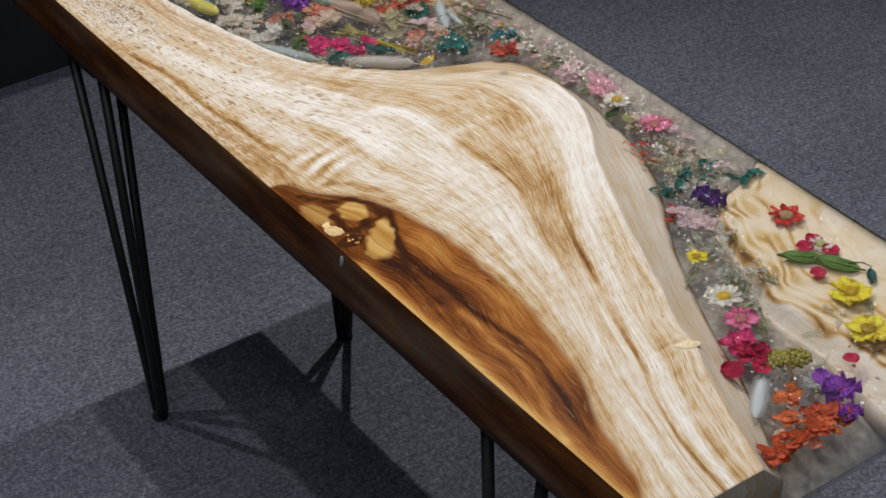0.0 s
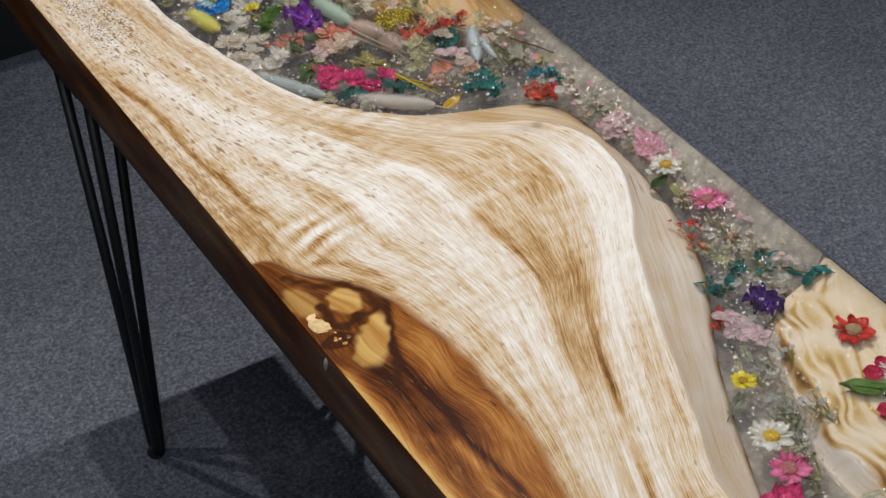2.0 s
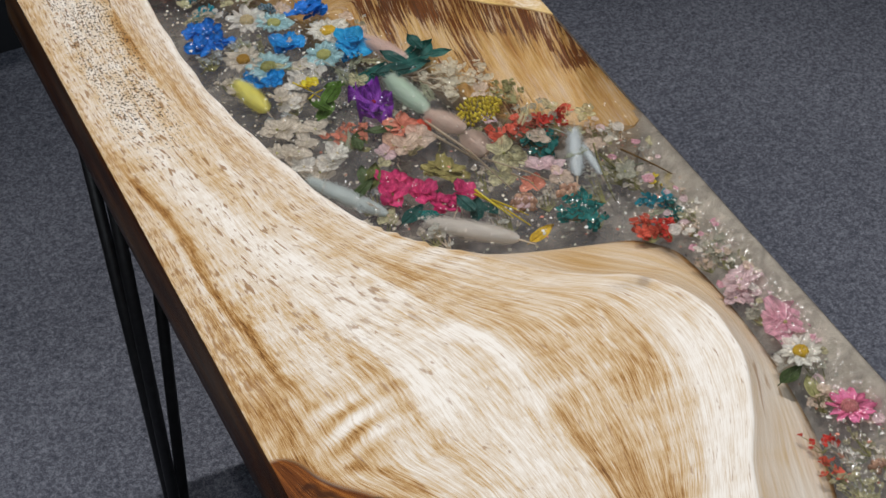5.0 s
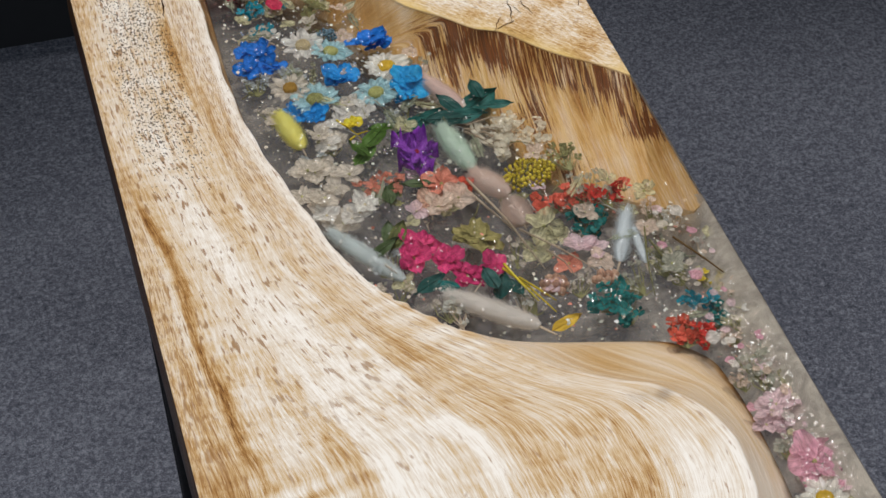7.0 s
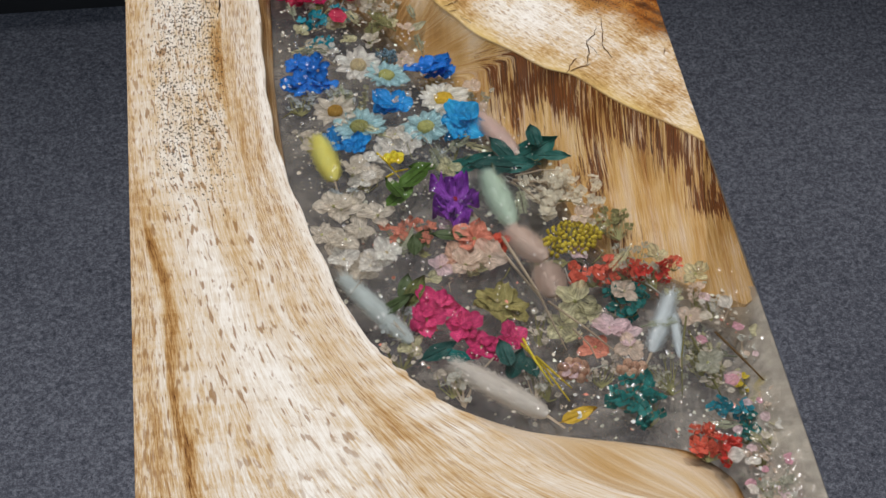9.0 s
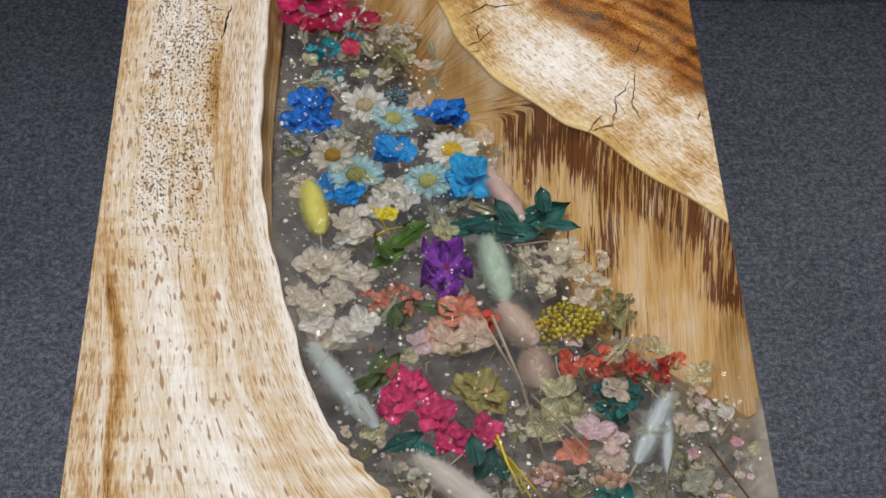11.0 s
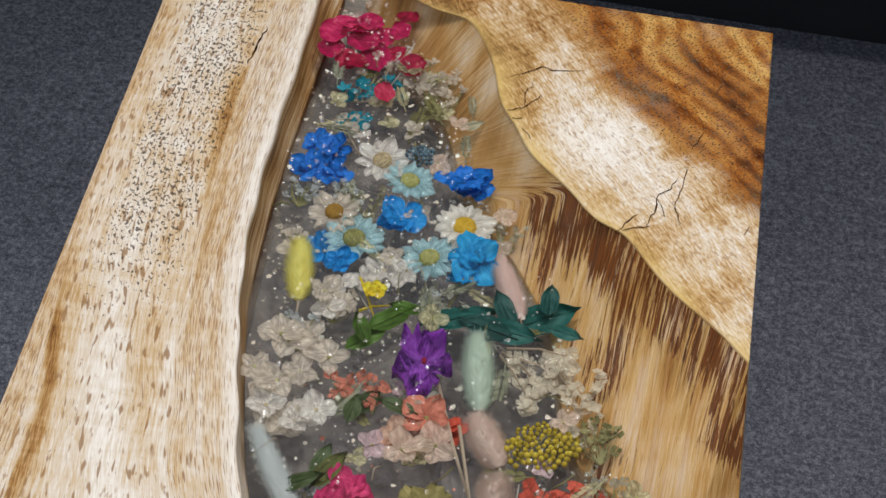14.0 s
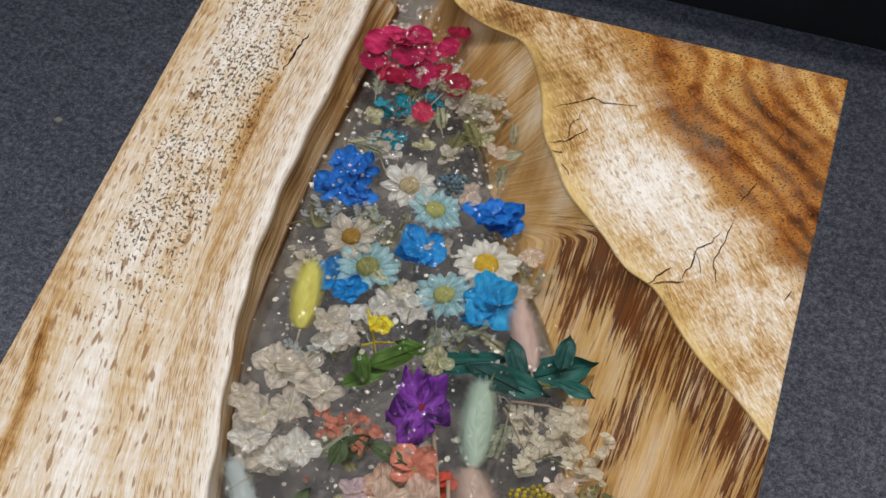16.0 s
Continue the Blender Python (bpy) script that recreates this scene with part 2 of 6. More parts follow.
slab_of("wall_east", "plain charcoal wall", "wall", 5, -4.12, -0.05, 5.12, 4.62, 4.2, WALL)
slab_of("ceiling", "dark painted ceiling", "ceiling", -4.12, -4.12, 4.2, 5.12, 4.62, 4.3, CEIL)

# ---- the river table ----
W, L, TOP, LOW = 0.512, 1.497, 0.75, 0.668
table = thing("river_table", "pale suar wood and clear resin river table on hairpin legs", "table", "", pose(0.256, 0.75, 0))
TABLE_INV = Matrix.Translation((-0.256, -0.75, 0))


def curve(ys, xs):
    """A smooth single-valued curve x(y) through control points."""
    ys, xs = np.array(ys), np.array(xs)
    h = np.diff(ys)
    d = np.diff(xs) / h
    m = np.zeros(len(xs))
    m[1:-1] = np.where(d[:-1] * d[1:] > 0, 2 * d[:-1] * d[1:] / (d[:-1] + d[1:] + 1e-12), 0)
    m[0], m[-1] = d[0], d[-1]

    def f(y):
        y = np.clip(np.asarray(y, float), ys[0], ys[-1])
        i = np.clip(np.searchsorted(ys, y) - 1, 0, len(h) - 1)
        t = (y - ys[i]) / h[i]
        return ((2 * t**3 - 3 * t**2 + 1) * xs[i] + (t**3 - 2 * t**2 + t) * h[i] * m[i] + (3 * t**2 - 2 * t**3) * xs[i + 1] + (t**3 - t**2) * h[i] * m[i + 1])
    return f


# live edge of the long slab on top, and its foot deep in the resin
EDGE = curve([0, 0.073, 0.150, 0.171, 0.190, 0.209, 0.286, 0.39, 0.46, 0.52, 0.577, 0.613, 0.65, 0.685, 0.715, 0.735, 0.752, 0.766, 0.776, 0.80, 0.842, 0.886, 0.926, 0.98, 1.03, 1.095, 1.17, 1.27, 1.40, 1.497],
             [0.135, 0.163, 0.194, 0.207, 0.214, 0.217, 0.251, 0.294, 0.325, 0.355, 0.391, 0.411, 0.423, 0.426, 0.420, 0.411, 0.397, 0.381, 0.358, 0.320, 0.277, 0.231, 0.199, 0.174, 0.161, 0.146, 0.132, 0.126, 0.127, 0.126])
FOOT = curve([0, 0.12, 0.21, 0.348, 0.495, 0.57, 0.67, 0.735, 0.79, 0.827, 0.842, 0.855, 0.90, 0.98, 1.065, 1.15, 1.28, 1.40, 1.497],
             [0.165, 0.23, 0.266, 0.333, 0.423, 0.447, 0.461, 0.463, 0.458, 0.430, 0.386, 0.325, 0.228, 0.181, 0.156, 0.139, 0.135, 0.139, 0.142])
# live edge of the far corner slab and its foot
FAR_EDGE = curve([0.95, 1.146, 1.175, 1.213, 1.247, 1.259, 1.282, 1.313, 1.339, 1.364, 1.403, 1.440, 1.458, 1.464, 1.484, 1.497],
                 [0.70, 0.512, 0.481, 0.438, 0.411, 0.387, 0.365, 0.332, 0.314, 0.299, 0.286, 0.270, 0.253, 0.224, 0.192, 0.185])
FAR_FOOT = curve([0.955, 0.99, 1.03, 1.06, 1.09, 1.16, 1.225, 1.29, 1.36, 1.42, 1.46, 1.497],
                 [0.505, 0.485, 0.440, 0.400, 0.388, 0.370, 0.335, 0.285, 0.255, 0.215, 0.180, 0.160])
# foot of the near corner wood, wholly under the resin
NEAR_FOOT = curve([0, 0.067, 0.129, 0.16, 0.204, 0.252, 0.315, 0.36, 0.384, 0.394, 0.402], [0.322, 0.330, 0.338, 0.335, 0.338, 0.362, 0.388, 0.404, 0.428, 0.455, 0.490])
# brown bark lip where that wood comes up level
NEAR_LIP = curve([0, 0.08, 0.11, 0.17, 0.204, 0.252, 0.315, 0.33, 0.364, 0.3835, 0.393, 0.402], [0.372, 0.370, 0.369, 0.361, 0.355, 0.376, 0.402, 0.4055, 0.416, 0.442, 0.474, 0.510])


def near_height(x, y):
    """Height of the sunken near wood."""
    g, l = NEAR_FOOT(y), NEAR_LIP(y)
    k = np.clip((x - g) / np.maximum(l - g, 0.004), 0, 1)
    return 0.713 + 0.017 * k * k * (3 - 2 * k) + 0.004 * np.clip((x - l) / 0.03, 0, 1) + 0.0135 * np.clip((x - 0.478) / 0.032, 0, 1) ** 2


def grid_mesh(name, pts, attrs, material, parent, closed_u=True, label=""):
    """A mesh from an array of rows of points, with float attributes of the same shape."""
    ny, nx, _ = pts.shape
    idx = np.arange(ny * nx).reshape(ny, nx)
    a = idx[:-1]
    b = idx[1:]
    if closed_u:
        faces = np.stack([a, np.roll(a, -1, 1), np.roll(b, -1, 1), b], -1).reshape(-1, 4)
    else:
        faces = np.stack([a[:, :-1], a[:, 1:], b[:, 1:], b[:, :-1]], -1).reshape(-1, 4)
    faces = faces.tolist()
    if closed_u:
        faces += [idx[0][::-1].tolist(), idx[-1].tolist()]
    me = bpy.data.meshes.new(name)
    me.from_pydata(pts.reshape(-1, 3).tolist(), [], faces)
    for key, val in attrs.items():
        if val.ndim == 3:
            at = me.attributes.new(key, "FLOAT_VECTOR", "POINT")
            at.data.foreach_set("vector", val.reshape(-1).astype(np.float32))
        else:
            at = me.attributes.new(key, "FLOAT", "POINT")
            at.data.foreach_set("value", val.reshape(-1).astype(np.float32))
    me.materials.append(material)
    me.validate()
    me.polygons.foreach_set("use_smooth", [len(f) == 4 for f in faces])
    ob = new(name, me)
    ob.parent = parent
    ob.matrix_parent_inverse = parent.matrix_world.inverted()
    if label:
        tagged(ob, label)
    return ob


def bell(x, y, cx, cy, sx, sy):
    return np.exp(-((x - cx) / sx) ** 2 - ((y - cy) / sy) ** 2)


def step(a, b, x):
    t = np.clip((x - a) / (b - a), 0, 1)
    return t * t * (3 - 2 * t)


def wobble(x, y, fx, fy, seed=0):
    """Cheap smooth noise from sines, about -1 to 1."""
    rng = np.random.RandomState(seed)
    out = np.zeros_like(x)
    for k in range(6):
        a, b, p = rng.uniform(0.5, 1.6) * fx, rng.uniform(0.5, 1.6) * fy, rng.uniform(0, 6.28)
        out += np.sin(a * x * 6.28 + (1 if k % 2 else -1) * b * y * 6.28 + p)
    return out / 3.2


def line_mask(x, y, pts, width):
    """1 on a polyline, falling to 0 at width."""
    best = np.full(x.shape, 9.0)
    for (ax, ay), (bx, by) in zip(pts, pts[1:]):
        dx, dy = bx - ax, by - ay
        t = np.clip(((x - ax) * dx + (y - ay) * dy) / (dx * dx + dy * dy), 0, 1)
        best = np.minimum(best, np.hypot(x - ax - t * dx, y - ay - t * dy))
    return np.clip(1 - best / width, 0, 1)


def long_slab():
    ys = np.concatenate([np.linspace(0, 0.47, 150)[:-1], np.linspace(0.47, 0.71, 280)[:-1], np.linspace(0.71, L, 300)])
    b, s = EDGE(ys), np.maximum(FOOT(ys), EDGE(ys) + 0.004)
    ripple = 0.0016 * (np.sin(ys * 330 + 3 * np.sin(ys * 40)) + 0.8 * np.sin(ys * 517 + 2)) * np.exp(-((ys - 0.89) / 0.05) ** 2) + 0.0009 * wobble(ys, ys * 0, 14, 0, 3)
    b = b + ripple
    n_top, n_slope = 190, 16
    rows = []
    for y, e, f in zip(ys, b, s):
        k = np.linspace(0, 1, n_top) ** 1.6
        top = np.stack([k * (e - 0.002), np.full(n_top, y), np.full(n_top, TOP), k], -1)
        top[0, 0], top[0, 2] = 0.0006, TOP - 0.0002
        q = np.linspace(0, 1, n_slope)
        z = TOP - 0.0008 - 0.031 * q ** (0.95 if f - e > 0.02 else 0.5)
        slope = np.stack([e + (f - e) * q, np.full(n_slope, y), z, 1 + q * 0.25], -1)
        low = np.array([[f - 0.003, y, LOW + 0.002, 1.4], [f - 0.006, y, LOW, 1.45], [0.004, y, LOW, 2.0]])
        zz = np.linspace(LOW + 0.003, TOP - 0.0015, 6)
        side = np.stack([np.full(6, 0.0), np.full(6, y), zz, -0.35 * (TOP - zz) / 0.08], -1)
        rows.append(np.concatenate([top, slope, low, side]))
    P = np.array(rows)
    x, y, vn = P[..., 0], P[..., 1], P[..., 3]
    on_top = (vn >= 0) & (vn <= 1)
    v = np.where(vn < 0, vn * 0.3, grain(x, y)) + 0.0035 * wobble(x, y, 2.5, 1.6, 5) + 0.0014 * wobble(x, y, 9, 5, 6)
    v = v + 0.0012 * bell(x, y, 0.08, 0.715, 0.03, 0.03) * np.sin(y * 240)
    flow = np.stack([v, y, np.zeros_like(y)], -1)
    hb = HEART_EDGE(y) + 0.0022 * wobble(x, y, 4, 6, 8) + 0.0012 * wobble(x, y, 16, 14, 18)
    heart = np.where(on_top, step(0.006, -0.005, x - hb) * step(0.0, 0.012, HEART_EDGE(y)), 0)
    xn = np.clip(x / np.maximum(hb, 0.01), 0, 1.3) + 0.02 * wobble(x, y, 4, 3.5, 17)
    flow[..., 0] = np.where(on_top & (heart > 0.5), 0.10 * xn + 0.03 * y + 0.006 * wobble(x, y, 5, 7, 19), v)
    # the part under the resin shows calm, long fibres
    low_part = (vn > 1) & (vn < 1.3)
    flow[..., 0] = np.where(low_part, 0.3 + (vn - 1) * 0.16 + 0.004 * wobble(x, y, 4, 3, 15), flow[..., 0])
    flow[..., 1] = np.where(on_top, (y + 0.5 * np.clip(y - 0.78, 0, 1)) * (1 - 0.3 * (heart > 0.5)), flow[..., 1])
    flow[..., 1] = np.where(low_part, y * 0.3, flow[..., 1])

    def span(lo, hi, soft=0.05):
        return step(lo - soft, lo + soft, y) * step(hi + soft, hi - soft, y)

    jog = v + 0.005 * wobble(x, y, 5, 5, 41)
    uneven = np.clip(0.8 + 0.45 * wobble(x, y, 8, 5, 42), 0.1, 1.3)

    def band(at, wide):
        return np.exp(-((jog - at) / wide) ** 2) * uneven

    # dark vein, blotch and gold streaks of the heartwood
    seam = 0.0022 * wobble(x, y, 9, 9, 45)
    vein = np.exp(-((x + seam - HEART_VEIN(y)) / (0.0042 + 0.002 * bell(x, y, 0.055, 0.45, 0.1, 0.06))) ** 2) * step(0.60, 0.575, y) * step(0.10, 0.20, y)
    deep = 1.0 * vein + 0.8 * line_mask(x + seam, y, BLOTCH, 0.020) + 0.35 * np.exp(-((xn - 0.93) / 0.06) ** 2) - 1.0 * line_mask(x + seam, y, GOLD, 0.008)
    deep = deep - 0.55 * line_mask(x, y, ORANGE, 0.022) - 1.9 * np.exp(-(x / 0.009) ** 2) * step(0.53, 0.50, y) + 0.55 * np.clip(wobble(x, y, 9, 4, 46), 0, 1) + 0.35 * step(0.60, 0.66, y) + 0.8 * bell(x, y, 0.035, 0.59, 0.045, 0.05)
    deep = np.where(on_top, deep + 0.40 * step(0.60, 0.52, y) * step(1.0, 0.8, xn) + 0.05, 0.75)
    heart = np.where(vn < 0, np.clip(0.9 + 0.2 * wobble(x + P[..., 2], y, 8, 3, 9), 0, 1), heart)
    heart = np.where(vn > 1.3, 0.8, heart)
    # pale and tan bands of the sapwood, following the grain
    tan = 0.22 + 1.0 * step(0.178, 0.20, jog) * step(0.318, 0.285, jog) * span(0.38, 0.75) * uneven + 0.65 * band(0.235, 0.03) * span(0.76, 0.95) + 0.5 * band(0.37, 0.02) * span(0.70, 0.84, 0.03)
    tan = tan + 1.2 * band(0.187, 0.006) * span(0.44, 0.79) + 1.7 * band(0.302, 0.008) * span(-0.1, 0.47) + 0.8 * band(0.25, 0.010) * span(-0.1, 0.36) + 0.7 * band(0.36, 0.014) * span(-0.1, 0.32) + 0.6 * band(0.395, 0.006) * span(0.0, 0.5)
    tan = tan + 0.55 * band(0.085, 0.016) * span(0.10, 0.52) + 0.8 * band(0.115, 0.005) * span(0.5, 0.9) + 0.8 * band(0.20, 0.004) * span(-0.1, 0.25, 0.03)
    tan = tan + 2.0 * np.exp(-((jog - 0.062) / 0.0075) ** 2) * span(0.76, 1.10) + 0.45 * step(0.055, 0.035, v) * span(0.72, 1.12) + 0.6 * np.exp(-(x / 0.010) ** 2) * span(1.08, 1.7) * uneven
    tan = tan + 0.9 * band(0.18, 0.014) * span(1.20, 1.7) + 0.7 * band(0.222, 0.026) * span(0.98, 1.32) + 0.45 * band(0.30, 0.02) * span(1.0, 1.7) + 0.5 * band(0.155, 0.02) * span(1.0, 1.2)
    tan = tan - 1.1 * band(0.18, 0.005) * span(0.83, 1.10) - 0.95 * band(0.142, 0.026) * span(0.42, 0.95) - 0.95 * step(0.318, 0.345, v) * span(0.42, 0.70) - 1.2 * line_mask(x, y, TONGUE, 0.020)
    tan = tan - 0.9 * np.exp(-((EDGE(y) - x) / 0.012) ** 2) * (y > 0.93) - 0.6 * band(0.12, 0.022) * span(0.93, 1.6) - 0.7 * band(0.27, 0.02) * span(-0.1, 0.30) - 0.6 * band(0.33, 0.012) * span(-0.1, 0.35) - 0.5 * band(0.15, 0.02) * span(-0.1, 0.40)
    tan = tan + 1.2 * line_mask(x, y, STROKE, 0.009) * (0.6 + 0.5 * uneven) + 0.9 * np.exp(-((x - hb - 0.003) / 0.010) ** 2) * step(0.0, 0.02, HEART_EDGE(y)) + 0.9 * bell(x, y, 0.020, 0.735, 0.022, 0.05)
    curl = np.sin((y - 0.22 * x) * 242 + 1.2 * wobble(x, y, 5, 5, 13)) * bell(x, y, 0.078, 0.715, 0.028, 0.032)
    tan = tan + 1.6 * curl + 0.5 * bell(x, y, 0.06, 0.70, 0.03, 0.03)
    flute = np.sin(y * 330 + 2 * np.sin(y * 40) + 60 * (EDGE(y) - x)) * np.exp(-((EDGE(y) - x) / 0.028) ** 2) * span(0.84, 0.92, 0.03)
    tan = tan + 0.65 * flute - 0.7 * np.maximum(line_mask(x, y, CROSS, 0.004), 0.7 * line_mask(x, y, CROSS_ARM, 0.004))
    tan = tan + 0.9 * line_mask(x, y, NUB_LINE, 0.004) - 1.2 * bell(x, y, 0.207, 0.186, 0.010, 0.008)
    tan = np.where(low_part, 0.05 + 0.55 * bell(y, x, 0.79, 0.40, 0.06, 0.2) + 0.25 * wobble(x, y, 9, 3, 43) + step(0.98, 1.12, y) * (1.5 + 0.4 * wobble(x, y, 20, 12, 46)) + 2.6 * step(1.225, 1.25, vn) * np.clip(0.6 + wobble(x, y, 8, 8, 44), 0.1, 1) + 1.0 * step(1.02, 1.0, vn), tan)
    pore = step(1.02, 1.22, y) * np.exp(-(np.maximum(np.abs(x - 0.056) - 0.022, 0) / 0.013) ** 2) * np.clip(0.92 + 0.18 * wobble(x, y, 14, 8, 47), 0, 1.1) * on_top
    # the knot: two amber lumps, a dark gap round them and a hole at the rim
    wx, wy = x + 0.0016 * wobble(x, y, 40, 40, 71), y + 0.0016 * wobble(x, y, 40, 40, 72)
    lump_a = step(1.1, 0.8, np.hypot((wx - 0.053) / 0.017, (wy - 0.604) / 0.021))
    along, across = (wx - 0.050) * 0.62 + (wy - 0.540) * 0.78, (wx - 0.050) * 0.78 - (wy - 0.540) * 0.62
    lump_b = step(1.1, 0.75, np.hypot(along / 0.042, across / (0.017 - 0.12 * along)))
    lump_c = step(1.1, 0.6, np.hypot((wx - 0.014) / 0.017, (wy - 0.625) / 0.028))
    dark = np.maximum.reduce([line_mask(wx, wy, RING, 0.0065), line_mask(wx, wy, GAP, 0.0080), 1.2 * step(1.1, 0.6, np.hypot((wx - 0.020) / 0.020, (wy - 0.556) / 0.012))])
    dark = np.clip(1.6 * dark * (0.85 + 0.3 * wobble(x, y, 30, 30, 73)), 0, 0.88) * (1 - 0.85 * np.maximum(lump_a, lump_b))
    grey = 0.42 * np.clip(bell(x, y, 0.384, 0.752, 0.020, 0.007) * (0.8 + 0.6 * wobble(x, y, 40, 20, 48)), 0, 1)
    crack = np.where(on_top, np.maximum(dark, grey), 0)
    crack = np.where(low_part, 0.6 * step(1.20, 1.25, vn) * np.clip(0.8 + 0.5 * wobble(x, y, 10, 10, 50), 0.2, 1), crack)
    # side face: heartwood darkened further, its lack of light put into the colour
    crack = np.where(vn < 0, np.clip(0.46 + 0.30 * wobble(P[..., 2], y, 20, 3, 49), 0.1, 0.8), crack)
    amber = np.where(on_top, np.clip(np.maximum.reduce([0.95 * lump_a, 0.95 * lump_b, 0.55 * lump_c]), 0, 0.95), 0)
    amber = np.where(low_part, 0.12 * bell(x * 0, y, 0, 0.80, 1, 0.09) * np.clip(0.8 + 0.4 * wobble(x, y, 12, 12, 51), 0, 1) + 0.08, amber)
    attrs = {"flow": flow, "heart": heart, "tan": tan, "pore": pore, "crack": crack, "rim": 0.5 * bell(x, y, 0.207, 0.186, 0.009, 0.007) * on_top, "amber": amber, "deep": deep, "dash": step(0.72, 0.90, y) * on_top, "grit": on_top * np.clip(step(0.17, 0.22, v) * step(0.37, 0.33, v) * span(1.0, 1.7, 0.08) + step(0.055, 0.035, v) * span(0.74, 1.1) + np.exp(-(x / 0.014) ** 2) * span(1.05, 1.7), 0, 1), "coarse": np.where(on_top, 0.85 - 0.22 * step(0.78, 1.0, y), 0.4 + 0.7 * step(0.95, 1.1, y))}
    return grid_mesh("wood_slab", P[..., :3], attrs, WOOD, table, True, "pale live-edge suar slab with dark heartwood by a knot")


# lines that the grain follows from the rim to the live edge
GUIDE_RIM = curve([0, 0.04, 0.08, 0.17, 0.24, 0.30, 0.347, 0.404, 0.464, 0.544, 0.595, 0.63, 0.66, 0.70, 0.76, 0.803, 0.85, 0.90, 0.96, 1.02, 1.085, 1.17, 1.28, 1.497],
                  [0.002, 0.014, 0.030, 0.064, 0.088, 0.104, 0.112, 0.117, 0.118, 0.110, 0.098, 0.080, 0.062, 0.056, 0.052, 0.043, 0.036, 0.031, 0.026, 0.020, 0.013, 0.005, 0.002, 0.002])
GUIDE_MID = curve([0, 0.032, 0.107, 0.17, 0.25, 0.326, 0.427, 0.476, 0.531, 0.569, 0.614, 0.66, 0.697, 0.749, 0.782, 0.833, 0.892, 0.94, 0.989, 1.028, 1.076, 1.2, 1.3, 1.4, 1.497],
                  [0.058, 0.066, 0.088, 0.104, 0.134, 0.164, 0.197, 0.217, 0.235, 0.236, 0.234, 0.233, 0.230, 0.220, 0.206, 0.183, 0.157, 0.137, 0.121, 0.116, 0.104, 0.091, 0.088, 0.090, 0.093])
GUIDE_LIP = curve([0, 0.038, 0.071, 0.113, 0.147, 0.197, 0.30, 0.374, 0.456, 0.529, 0.613, 0.68, 0.72, 0.75, 0.772, 0.80, 0.842, 0.886, 0.93, 1.0, 1.08, 1.2, 1.497],
                  [0.080, 0.086, 0.094, 0.108, 0.120, 0.143, 0.180, 0.213, 0.251, 0.295, 0.332, 0.350, 0.348, 0.338, 0.313, 0.276, 0.238, 0.200, 0.174, 0.147, 0.128, 0.114, 0.112])


def grain(x, y):
    """Which strand of the grain a spot lies on: 0 at the rim, 0.42 at the live edge."""
    lines = [0 * y, GUIDE_RIM(y), GUIDE_MID(y), GUIDE_LIP(y), EDGE(y)]
    out = np.zeros_like(x)
    for (a, b), (va, vb) in zip(zip(lines, lines[1:]), ((0, 0.06), (0.06, 0.18), (0.18, 0.30), (0.30, 0.42))):
        out += (vb - va) * np.clip((x - a) / np.maximum(b - a, 0.002), 0, 1)
    return out


HEART_EDGE = curve([0.02, 0.042, 0.08, 0.17, 0.24, 0.30, 0.347, 0.404, 0.464, 0.544, 0.595, 0.63, 0.66, 0.699, 0.72], [-0.005, 0.014, 0.028, 0.060, 0.085, 0.100, 0.107, 0.110, 0.113, 0.104, 0.091, 0.066, 0.040, 0.016, -0.02])
HEART_VEIN = curve([0.0, 0.10, 0.22, 0.258, 0.30, 0.332, 0.422, 0.472, 0.518, 0.578], [0.0, 0.018, 0.050, 0.059, 0.062, 0.057, 0.056, 0.055, 0.060, 0.087])
BLOTCH = [(0.036, 0.490), (0.038, 0.45), (0.038, 0.405)]
GOLD = [(0.045, 0.375), (0.043, 0.315), (0.039, 0.259), (0.024, 0.207), (0.006, 0.147)]
ORANGE = [(0.089, 0.512), (0.085, 0.434), (0.091, 0.375), (0.092, 0.314), (0.074, 0.248)]
TONGUE = [(0.204, 0.770), (0.230, 0.749), (0.242, 0.705), (0.240, 0.668)]
CROSS = [(0.337, 0.745), (0.325, 0.713), (0.306, 0.675)]
CROSS_ARM = [(0.316, 0.703), (0.328, 0.686), (0.345, 0.662)]
STROKE = [(0.060, 0.671), (0.085, 0.652), (0.099, 0.623), (0.105, 0.598)]
NUB_LINE = [(0.172, 0.199), (0.190, 0.200), (0.206, 0.197), (0.217, 0.188)]
RING = [(0.018, 0.668), (0.032, 0.650), (0.045, 0.634), (0.064, 0.630), (0.077, 0.602), (0.080, 0.571), (0.062, 0.521), (0.040, 0.475)]
GAP = [(0.030, 0.610), (0.026, 0.580), (0.036, 0.570), (0.058, 0.577), (0.077, 0.578)]
SPLIT = [(0.086, 1.365), (0.090, 1.385), (0.093, 1.41)]


N_TOP = 220


